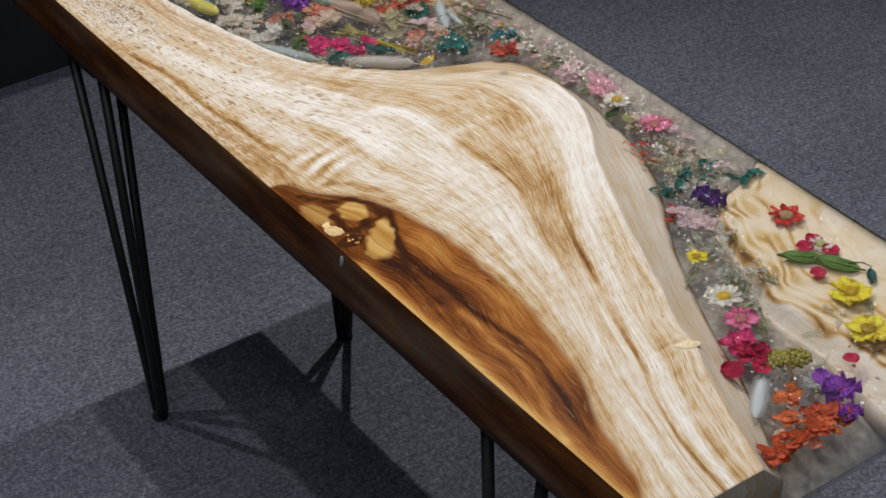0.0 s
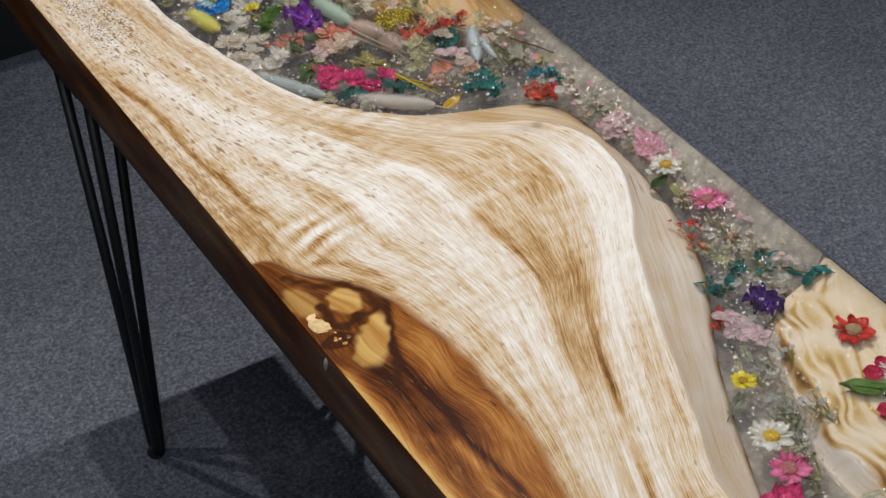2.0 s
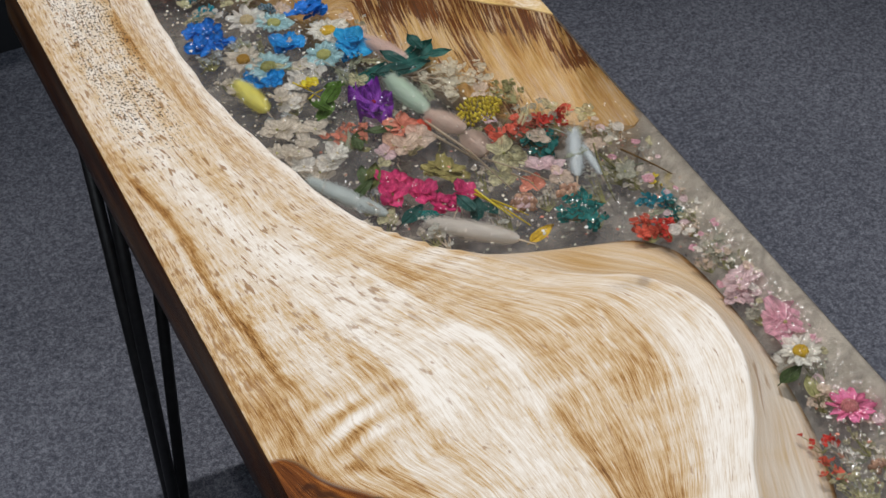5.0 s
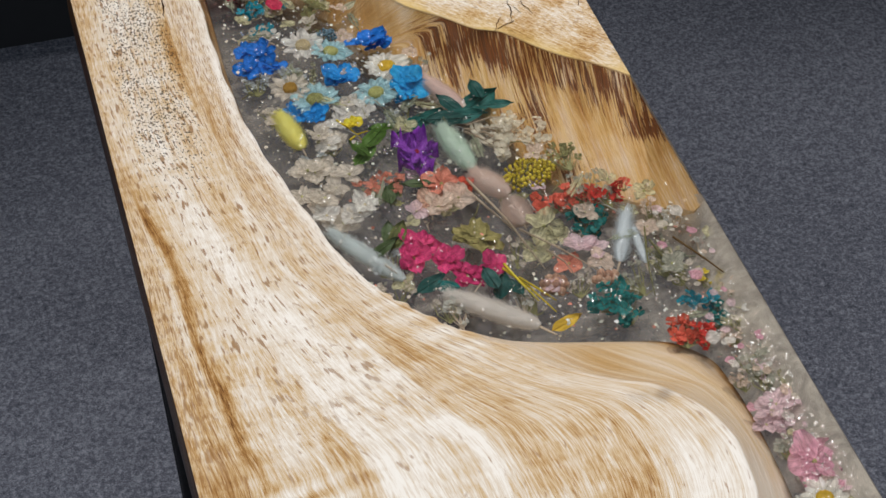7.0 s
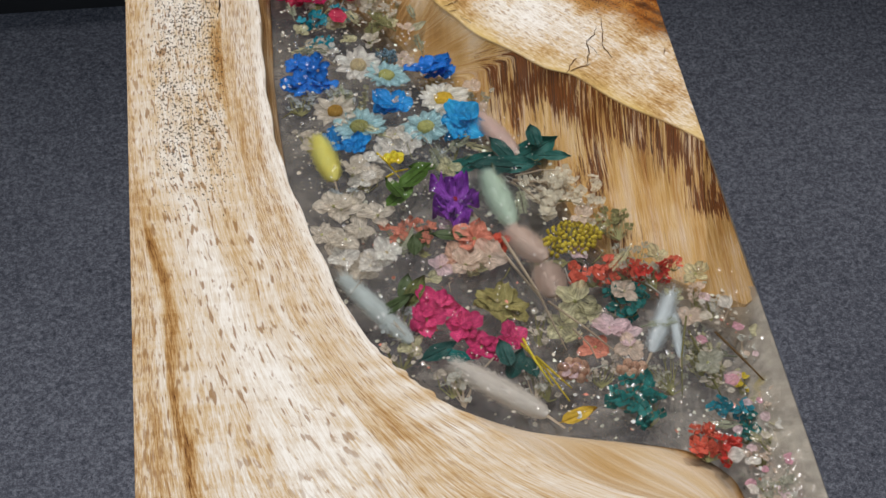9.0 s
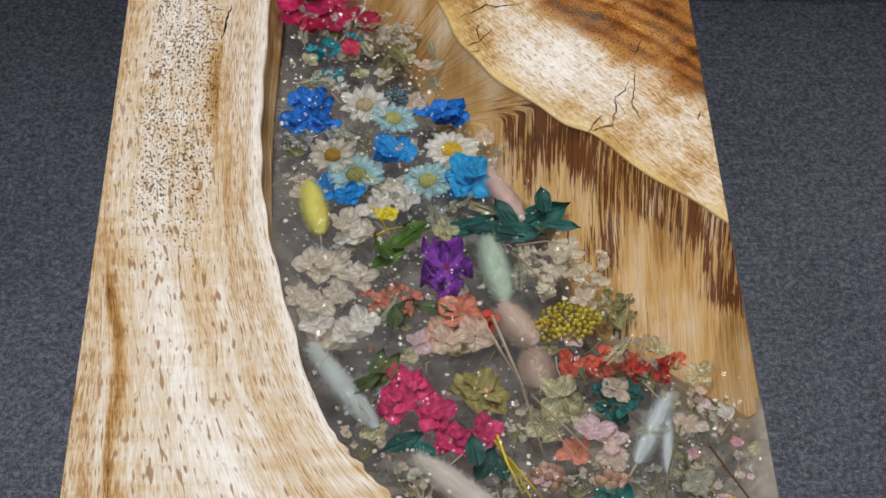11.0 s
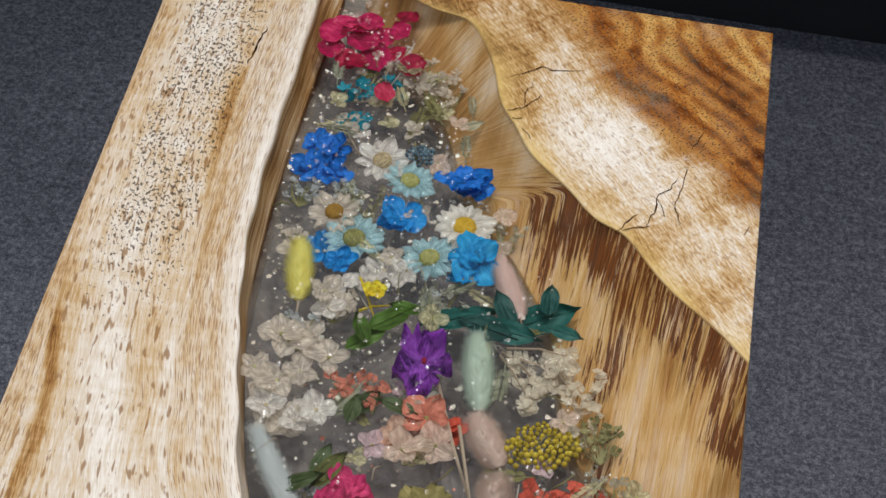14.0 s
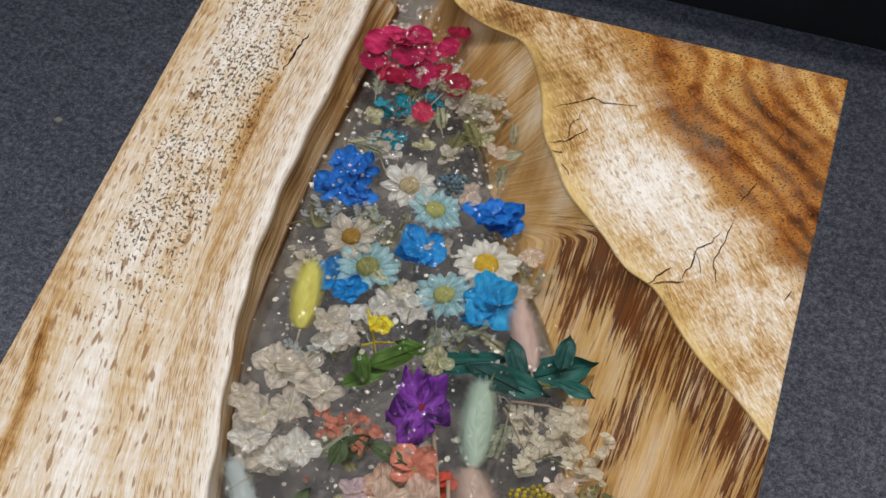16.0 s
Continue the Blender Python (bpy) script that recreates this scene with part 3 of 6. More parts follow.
def corner_slab(name, ys, foot, edge, drop, label, seed):
    """Wood that rises from its foot in the resin to its live edge, and lies level beyond it."""
    n = N_TOP
    rows = []
    for y in ys:
        g, f = float(foot(y)), float(edge(y))
        x = np.concatenate([np.linspace(g, min(f, W - 0.0005), 100), np.linspace(min(f, W - 0.0005), W - 0.0005, n - 99)[1:]])
        q = np.clip((x - g) / max(f - g, 1e-3), 0, 1)
        z = TOP - 0.0003 - drop * (1 - q) ** 0.9
        z[q < 1] -= 0.0012
        top = np.stack([x, np.full(n, y), z, q], -1)
        zr = np.linspace(z[-1] - 0.002, LOW + 0.002, 5)
        side = np.stack([np.full(5, W - 0.001), np.full(5, y), zr, np.full(5, 1.5)], -1)
        low = np.array([[W - 0.004, y, LOW, 2.0], [g + 0.01, y, LOW, 2.0], [g - 0.001, y, min(LOW + 0.02, z[0]), 2.0]])
        rows.append(np.concatenate([top, side, low]))
    return np.array(rows)


def far_slab():
    ys = np.linspace(0.958, L, 330)
    P = corner_slab("wood_slab", ys, FAR_FOOT, lambda y: FAR_EDGE(y) + 0.0012 * wobble(np.array([y]), np.array([0.0]), 16, 0, 4)[0], 0.036, "", 2)
    x, y, q = P[..., 0], P[..., 1], P[..., 3]
    under = q < 0.999
    P[:, :N_TOP, 2] = np.where(under[:, :N_TOP], np.maximum(P[:, :N_TOP, 2], TOP - 0.003 - 1.1 * (W - x[:, :N_TOP])), P[:, :N_TOP, 2])
    along = -(x - 0.40) * 0.62 + (y - 1.30) * 0.78
    across = (x - 0.40) * 0.78 + (y - 1.30) * 0.62
    dark = DARK_EDGE(y) + 0.010 * wobble(x, y, 10, 10, 22) + 0.004 * wobble(x, y, 40, 40, 26)
    deep = step(-0.004, 0.035, x - dark)
    turned = step(1.28, 1.36, y)
    v = np.where(under, (1 - turned) * 2.4 * (x - 0.09 * y) + turned * (1.3 * y - 0.5 * x + 9 * (x - 0.33) ** 2) + 0.006 * wobble(x, y, 6, 3, 27), 1.25 * across + 0.006 * wobble(x, y, 5, 4, 21) + deep * 0.003 * wobble(x, y, 12, 10, 28))
    u = np.where(under, (1 - turned) * y * 0.8 + turned * x * 0.8, 3.6 * along)
    flow = np.stack([v, u + 3, np.zeros_like(y)], -1)
    belt = step(0.25, 0.72, q) * np.clip(0.75 + 0.5 * wobble(x, y, 9, 9, 23), 0, 1) * step(1.06, 1.13, y) * step(1.37, 1.26, y)
    belt = np.clip(belt + 0.9 * bell(x, y, 0.508, 1.045, 0.022, 0.022) + 0.7 * bell(x, y, 0.405, 1.12, 0.018, 0.055) + 0.35 * step(1.28, 1.36, y), 0, 1)
    lines = x - 0.09 * y
    belt_w = step(0.0, 0.62, q + 0.28 * wobble(x, y, 10, 8, 64)) * step(1.00, 1.08, y) * step(1.33, 1.27, y)
    streak = np.where(under, np.clip(1.10 * belt_w + 1.0 * bell(x, y, 0.415, 1.075, 0.012, 0.07) + 0.8 * bell(x, y, 0.505, 1.075, 0.022, 0.022) + 0.75 * bell(x, y, 0.37, 1.235, 0.03, 0.04) - 0.75 * bell(x, y, 0.462, 1.085, 0.030, 0.04) + 0.25 * turned, 0, 1.3), 0)
    streaks = np.clip(0.55 + 1.2 * wobble(lines, y, 130, 2.5, 62) + 0.6 * wobble(x, y, 18, 10, 63), 0, 1)
    heart = np.where(under, np.clip(0.35 * belt * streaks, 0, 0.5), deep * np.clip(0.92 + 0.2 * wobble(x, y, 16, 9, 33), 0.5, 1))
    tan = np.where(under, 0.85 + 0.20 * turned + 0.5 * wobble(x, y, 12, 6, 24) + 0.5 * wobble(x, y, 24, 10, 61) + 0.9 * belt, 0.75 + 0.5 * wobble(x, y, 9, 9, 25) - 1.6 * bell(x, y, 0.385, 1.345, 0.05, 0.045) + 0.8 * deep + 0.7 * step(0.345, 0.30, x) * step(1.31, 1.37, y) + 0.6 * np.clip(wobble(x, y, 30, 9, 65), 0, 1) * step(0.36, 0.30, x))
    lean = step(1.42, 1.49, y)
    bars = np.clip(0.35 + 0.75 * np.sin(((x - 0.44) * (0.6 + 0.3 * lean) + (y - 1.45) * (0.8 - 0.45 * lean)) * 330 + 2.2 * wobble(x, y, 7, 7, 34)) + 0.5 * wobble(x, y, 30, 34, 36), 0, 1.3) * deep * step(0.012, 0.05, x - dark)
    deep_tone = np.where(under, 1.05 + 1.1 * wobble(lines, y, 150, 5, 37) + 1.2 * wobble(lines, y, 61, 4, 38) + 1.5 * wobble(x, y, 20, 9, 60), -0.25 + 0.95 * bars - 0.5 * step(1.42, 1.49, y) * step(0.36, 0.40, x) + 0.85 * step(1.38, 1.29, y) + 0.55 * wobble(across, along, 10, 4, 35))
    rim = np.where(under, 0, np.clip(0.55 + 0.3 * wobble(x, y, 14, 12, 66), 0.1, 0.8) * np.exp(-(x - FAR_EDGE(y)) / 0.016)) * (q < 1.2)
    attrs = {"flow": flow, "heart": heart, "tan": tan, "pore": np.where(under, 0, 0.15 + 0.65 * deep), "crack": 0 * x, "rim": rim, "amber": np.where(under, (0.58 - 0.40 * turned) * (1 - 0.3 * belt), 0), "deep": deep_tone, "dash": np.where(under, 0, 0.6), "coarse": np.where(under, 1.1 - 0.5 * turned, 0.95), "streak": streak}
    return grid_mesh("wood_slab", P[..., :3], attrs, WOOD, table, True, "pale corner slab darkening to rippled brown with hairline cracks")


DARK_EDGE = curve([1.20, 1.276, 1.302, 1.318, 1.343, 1.356, 1.372, 1.401, 1.426, 1.469, 1.497], [0.56, 0.514, 0.478, 0.459, 0.433, 0.417, 0.396, 0.372, 0.353, 0.330, 0.308])
CRACKS = [[(0.300, 1.395), (0.309, 1.402), (0.325, 1.413), (0.334, 1.411), (0.360, 1.416)], [(0.303, 1.358), (0.315, 1.363), (0.322, 1.371), (0.328, 1.381)], [(0.315, 1.366), (0.315, 1.380), (0.319, 1.389), (0.320, 1.397)],
          [(0.404, 1.249), (0.410, 1.258), (0.418, 1.269)], [(0.408, 1.250), (0.417, 1.254), (0.429, 1.260)], [(0.425, 1.258), (0.431, 1.278), (0.432, 1.292), (0.441, 1.301), (0.445, 1.313)],
          [(0.453, 1.324), (0.450, 1.309), (0.447, 1.294), (0.445, 1.283), (0.451, 1.266)], [(0.432, 1.287), (0.439, 1.270)], [(0.500, 1.264), (0.504, 1.275)], [(0.473, 1.444), (0.472, 1.422), (0.467, 1.407)], [(0.453, 1.347), (0.462, 1.368)],
          [(0.318, 1.341), (0.326, 1.330)], [(0.309, 1.350), (0.316, 1.352)]]


def near_slab():
    ys = np.linspace(0.0015, 0.402, 190)
    P = corner_slab("wood_slab", ys, NEAR_FOOT, lambda y: 0.50, 0.03, "", 3)
    x, y, q = P[..., 0], P[..., 1], P[..., 3]
    P[:, :N_TOP, 2] = near_height(x[:, :N_TOP], y[:, :N_TOP])
    P[:, N_TOP:N_TOP + 5, 2] = np.minimum(P[:, N_TOP:N_TOP + 5, 2], P[:, N_TOP - 1:N_TOP, 2] - 0.0005)
    lip = NEAR_LIP(y)
    d = x - lip + 0.006 * wobble(x, y, 8, 9, 31) + 0.003 * wobble(x, y, 24, 20, 34)
    v = 0.9 * d + 0.25 * (0.4 - y) * (x - 0.3) + 0.010 * wobble(x, y, 6, 5, 36)
    flow = np.stack([v, 0.7 * y + 0.5 * x + 7, np.zeros_like(y)], -1)
    show = np.clip(0.6 + 0.9 * wobble(x, y, 8, 8, 33), 0, 1)
    tan = -0.75 + 3.4 * np.exp(-((d + 0.001) / 0.0045) ** 2) * np.clip(0.9 + 0.5 * wobble(x, y, 14, 14, 35), 0.15, 1) + 0.55 * step(0.0, -0.012, d)
    for at, wide, amp in ((0.013, 0.004, 2.6), (0.024, 0.0028, 2.8), (0.037, 0.006, 1.5), (0.056, 0.0035, 2.0), (0.082, 0.007, 0.9), (0.11, 0.004, 1.0)):
        tan = tan + 1.25 * amp * np.exp(-((d - at) / wide) ** 2) * show
    tan = tan + 1.6 * bell(x, y, 0.488, 0.372, 0.010, 0.006) + 1.6 * bell(x, y, 0.470, 0.345, 0.006, 0.012) + 1.4 * bell(x, y, 0.425, 0.30, 0.006, 0.02) + 1.2 * bell(x, y, 0.405, 0.165, 0.02, 0.008)
    amber = 0.30 * step(-0.004, 0.01, d) * np.clip(0.6 + 0.8 * wobble(x, y, 9, 9, 37), 0, 1)
    attrs = {"flow": flow, "heart": 0 * x, "tan": tan, "pore": 0 * x, "crack": 0 * x, "rim": 0.26 * step(-0.01, 0.01, d) + 0.5 * amber, "amber": 0.15 * amber, "deep": 0 * x, "coarse": 0 * x + 0.35}
    return grid_mesh("wood_slab", P[..., :3], attrs, WOOD, table, True, "cream figured wood with brown swirls sunk under the resin")


long = long_slab()
corner = far_slab()
near_slab()
CLEFT = plain("dark_cleft", (0.085, 0.038, 0.015), 0.85, 0.3, 200, spec=0.02)
CHIP = plain("amber_chip", (0.31, 0.125, 0.024), 0.35, 0.8, 130, spec=0.15)
PALE_CHIP = plain("pale_chip", (0.80, 0.56, 0.27), 0.5, 0.12, 160, spec=0.1)


def cleft(points, width, parent, seed):
    """A hairline crack: a jagged, tapering dark sliver sunk at the surface."""
    r = random.Random(seed)
    fine = []
    for (ax, ay), (bx, by) in zip(points, points[1:]):
        n = max(2, int(math.hypot(bx - ax, by - ay) / 0.004))
        for k in range(n):
            fine.append((ax + (bx - ax) * k / n + r.uniform(-0.0012, 0.0012), ay + (by - ay) * k / n + r.uniform(-0.0012, 0.0012)))
    fine.append(points[-1])
    bm = bmesh.new()
    prev = None
    for k, (x, y) in enumerate(fine):
        w = width * 0.5 * (0.25 + math.sin(math.pi * (k + 0.5) / len(fine))) * r.uniform(0.4, 1.25)
        nx, ny = fine[min(k + 1, len(fine) - 1)][1] - fine[max(k - 1, 0)][1], -(fine[min(k + 1, len(fine) - 1)][0] - fine[max(k - 1, 0)][0])
        l = math.hypot(nx, ny) or 1
        row = [bm.verts.new((x + nx / l * w, y + ny / l * w, TOP + 0.0005)), bm.verts.new((x, y, TOP + 0.0003)), bm.verts.new((x - nx / l * w, y - ny / l * w, TOP + 0.0005))]
        if prev:
            bm.faces.new((prev[0], prev[1], row[1], row[0]))
            bm.faces.new((prev[1], prev[2], row[2], row[1]))
        prev = row
    ob = part("crack", bm, CLEFT, parent, "thin dark crack in the wood")
    ob.matrix_parent_inverse = table.matrix_world.inverted() @ table.matrix_world


for k, c in enumerate(CRACKS):
    cleft(c, 0.0009, corner, 60 + k)
cleft(SPLIT, 0.0015, long, 70)


def chip(x, y, r, material, seed, label, long_way=1.0, turn=0.0):
    """An angular broken lump of resin or bark standing in the knot hole."""
    g = random.Random(seed)
    bm = bmesh.new()
    bmesh.ops.create_icosphere(bm, subdivisions=1, radius=r)
    for v in bm.verts:
        v.co *= g.uniform(0.70, 1.25)
        v.co.x *= long_way
        v.co.z *= 0.12
    bmesh.ops.rotate(bm, verts=bm.verts, cent=(0, 0, 0), matrix=Matrix.Rotation(turn, 3, "Z"))
    bmesh.ops.translate(bm, verts=bm.verts, vec=(x, y, TOP))
    bmesh.ops.bevel(bm, geom=bm.edges[:], offset=r * 0.10, segments=2, affect="EDGES")
    part("knot_chip", bm, material, long, label)


chip(0.0125, 0.584, 0.0118, PALE_CHIP, 1, "pale chipped wood in the knot", 1.35, 1.9)
for k in range(6):
    a = 2.4 * k
    chip(0.022 + 0.010 * math.cos(a) * (k % 3) / 2, 0.558 + 0.013 * math.sin(a) * (k % 4) / 3, 0.0016 + 0.0008 * (k % 3), PALE_CHIP if k % 3 == 0 else CHIP, 20 + k, "small crystal in the knot hole")


chip(0.0125, 0.600, 0.0060, PALE_CHIP, 3, "pale chipped wood in the knot", 1.2, 0.6)
SHARD = plain("glassy_shard", (0.62, 0.60, 0.62), 0.08, 0.3, 300)
bm = bmesh.new()
bmesh.ops.create_icosphere(bm, subdivisions=2, radius=0.0075)
for v in bm.verts:
    taper = 1.0 - 0.55 * (v.co.z / 0.0075 < 0) * abs(v.co.z) / 0.0075
    v.co = (v.co.x * 0.25 + 0.0002, 0.549 + v.co.y * 0.55 * taper - 0.25 * v.co.z, 0.733 + v.co.z * 1.35)
smooth(part("resin_shard", bm, SHARD, long, "glassy resin filling at the slab's side"))
NUB = plain("nub_wood", (0.70, 0.55, 0.33), 0.5, 0.14, 220)
bm = bmesh.new()
bmesh.ops.create_uvsphere(bm, u_segments=18, v_segments=10, radius=1)
for v in bm.verts:
    r, a = math.hypot(v.co.x, v.co.y), math.atan2(v.co.y, v.co.x)
    k = 1 + 0.10 * math.sin(3 * a + 0.5) + 0.05 * math.sin(7 * a)
    v.co = (0.2035 + 0.0135 * k * v.co.x - 0.002 * v.co.y, 0.186 + 0.0072 * k * v.co.y - 0.004 * v.co.x, TOP + 0.0016 * v.co.z * (1.2 - r * 0.5))
smooth(part("nub", bm, NUB, long, "small rounded cream nub on the live edge"))


def resin_body():
    """The clear casting between the slabs: level top, sides and underside."""
    bm = bmesh.new()
    ys = np.linspace(0, L, 240)
    prev = None
    for y in ys:
        a, c = float(EDGE(y)) - 0.002, min(W, float(FAR_EDGE(y)) + 0.001) if y > 1.1 else W
        cols = [bm.verts.new((a + (c - a) * k / 12, y, TOP - 0.0006)) for k in range(13)]
        lo = [bm.verts.new((c if c == W else W - 0.003, y, LOW)), bm.verts.new((0.02, y, LOW + 0.0005))]
        if prev:
            for k in range(12):
                bm.faces.new((prev[0][k], prev[0][k + 1], cols[k + 1], cols[k])).material_index = 0
            if c == W and prev[2] == W:
                bm.faces.new((prev[0][12], prev[1][0], lo[0], cols[12])).material_index = 1
            bm.faces.new((prev[1][0], prev[1][1], lo[1], lo[0])).material_index = 2
        else:
            end = bm.faces.new(cols[::-1] + [bm.verts.new((a, y, LOW)), lo[0]][::1])
            end.material_index = 0
        prev = (cols, lo, c)
    bm.faces.new(prev[0] + [prev[1][0], bm.verts.new((float(EDGE(L)) - 0.002, L, LOW))]).material_index = 1
    ob = part("resin", bm, [RESIN, RESIN_SIDE, RESIN_LOW], table, "clear glossy epoxy resin holding dried flowers")
    ob.matrix_parent_inverse = table.matrix_world.inverted()
    return smooth(ob)


resin_body()


def hairpin_leg(foot, corner, arm, way):
    """Three rods from an angled plate to one foot; arm and way point along the plate's two sides."""
    fx, fy = foot
    cx, cy = corner
    tops = [(cx, cy), (cx, cy + way * 0.10), (cx + arm * 0.068, cy)]
    leg_bm = bmesh.new()
    y0, y1 = sorted((cy - way * 0.018, cy + way * 0.108))
    x0, x1 = sorted((cx - arm * 0.016, cx + arm * 0.086))
    box(leg_bm, x0, y0, LOW - 0.006, x1, y1, LOW - 0.001)
    bmesh.ops.bevel(leg_bm, geom=leg_bm.edges[:], offset=0.0015, segments=2, affect="EDGES")
    leg = part("hairpin_leg", leg_bm, STEEL, table, "black steel hairpin leg with three rods")
    leg.matrix_parent_inverse = table.matrix_world.inverted()
    for k, (tx, ty) in enumerate(tops):
        bm = bmesh.new()
        ox, oy = ((0, 0.008), (0, -0.008), (0.008 * arm, 0.0))[k] if way < 0 else ((0, -0.008), (0, 0.008), (0.008 * arm, 0.0))[k]
        tube(bm, [(tx, ty, LOW - 0.004), (fx + ox + (tx - fx) * 0.04, fy + oy + (ty - fy) * 0.04, 0.03), (fx + ox, fy + oy, 0.010), (fx + ox * 0.4, fy + oy * 0.4, 0.006)], [0.0074, 0.0074, 0.0076, 0.0064], 12)
        smooth(part("rod", bm, STEEL, leg))
    bm = bmesh.new()
    tube(bm, [(fx, fy, 0.0), (fx, fy, 0.004), (fx, fy, 0.014)], [0.013, 0.014, 0.009], 16)
    part("foot_cap", bm, STEEL, leg)


hairpin_leg((0.035, 1.213), (0.018, 1.310), 1, -1)
hairpin_leg((0.392, 1.205), (0.470, 1.310), -1, -1)
hairpin_leg((0.035, 0.290), (0.020, 0.197), 1, 1)
hairpin_leg((0.392, 0.290), (0.470, 0.197), -1, 1)


# ---- dried flowers cast in the resin ----
TINTS = {
    "magenta": ((0.52, 0.008, 0.10), "magenta"), "magenta2": ((0.56, 0.03, 0.15), "raspberry pink"), "crimson": ((0.40, 0.006, 0.05), "crimson"),
    "red": ((0.50, 0.025, 0.015), "red"), "redcoral": ((0.58, 0.09, 0.05), "coral red"), "coral": ((0.62, 0.21, 0.14), "coral"),
    "peach": ((0.68, 0.38, 0.27), "peach"), "offpeach": ((0.70, 0.55, 0.44), "pale peach"), "peachp": ((0.66, 0.40, 0.28), "peach"),
    "pink": ((0.72, 0.15, 0.30), "pink"), "pinkf": ((0.72, 0.36, 0.45), "soft pink"), "palepink": ((0.74, 0.55, 0.58), "pale pink"), "pinkc": ((0.62, 0.26, 0.24), "rose"),
    "blue": ((0.004, 0.16, 0.60), "deep blue"), "blue2": ((0.006, 0.24, 0.64), "bright blue"), "skyblue": ((0.01, 0.31, 0.66), "sky blue"),
    "paleblue": ((0.38, 0.60, 0.64), "pale blue"), "white": ((0.82, 0.79, 0.70), "white"), "offwhite": ((0.78, 0.74, 0.68), "off-white"),
    "cream": ((0.66, 0.59, 0.49), "cream"), "creamc": ((0.62, 0.50, 0.28), "cream"), "creambud": ((0.76, 0.70, 0.56), "cream"),
    "yellowp": ((0.80, 0.62, 0.04), "yellow"), "yellowc": ((0.60, 0.38, 0.03), "golden yellow"), "goldp": ((0.60, 0.38, 0.03), "golden"),
    "brownc": ((0.34, 0.19, 0.03), "brown"), "greenc": ((0.40, 0.40, 0.14), "greenish yellow"), "umbelyellow": ((0.62, 0.47, 0.035), "yellow"),
    "umbelgreen": ((0.42, 0.36, 0.08), "mustard"), "purple": ((0.065, 0.008, 0.17), "dark purple"), "violet": ((0.20, 0.032, 0.34), "violet"),
    "teal": ((0.005, 0.17, 0.16), "teal"), "tealblue": ((0.01, 0.24, 0.32), "turquoise"), "tealdark": ((0.005, 0.13, 0.12), "teal"), "darkteal": ((0.008, 0.07, 0.062), "dark teal green"), "leafteal": ((0.006, 0.095, 0.082), "deep teal"),
    "green": ((0.07, 0.15, 0.02), "green"), "darkgreen": ((0.045, 0.075, 0.022), "dark green"), "oliveleaf": ((0.13, 0.15, 0.04), "olive green"),
    "olive": ((0.24, 0.23, 0.09), "olive"), "olivef": ((0.30, 0.26, 0.09), "olive"), "khaki": ((0.50, 0.47, 0.28), "khaki"), "greygreen": ((0.30, 0.32, 0.22), "grey-green"),
    "greyherb": ((0.42, 0.42, 0.34), "grey-green"), "palegreen": ((0.44, 0.47, 0.34), "pale green"), "palegrey": ((0.50, 0.55, 0.56), "pale grey-blue"),
    "thistle": ((0.16, 0.26, 0.32), "slate blue"), "wispy": ((0.62, 0.62, 0.56), "whitish"), "beige": ((0.60, 0.50, 0.38), "beige"), "brownst": ((0.16, 0.09, 0.03), "brown"),
    "browned": ((0.22, 0.12, 0.04), "brown"), "orange": ((0.58, 0.13, 0.035), "orange"), "orangered": ((0.52, 0.075, 0.02), "orange red"),
    "yellowfur": ((0.82, 0.74, 0.20), "yellow"), "pinkfur": ((0.72, 0.56, 0.50), "pale pink"), "mintfur": ((0.56, 0.66, 0.56), "mint green"),
    "peachfur": ((0.78, 0.64, 0.56), "peach"), "greyfur": ((0.62, 0.67, 0.66), "grey-green"), "whitefur": ((0.84, 0.79, 0.73), "white"), "whiteblue": ((0.74, 0.79, 0.81), "whitish blue"),
}
DRIED = {}


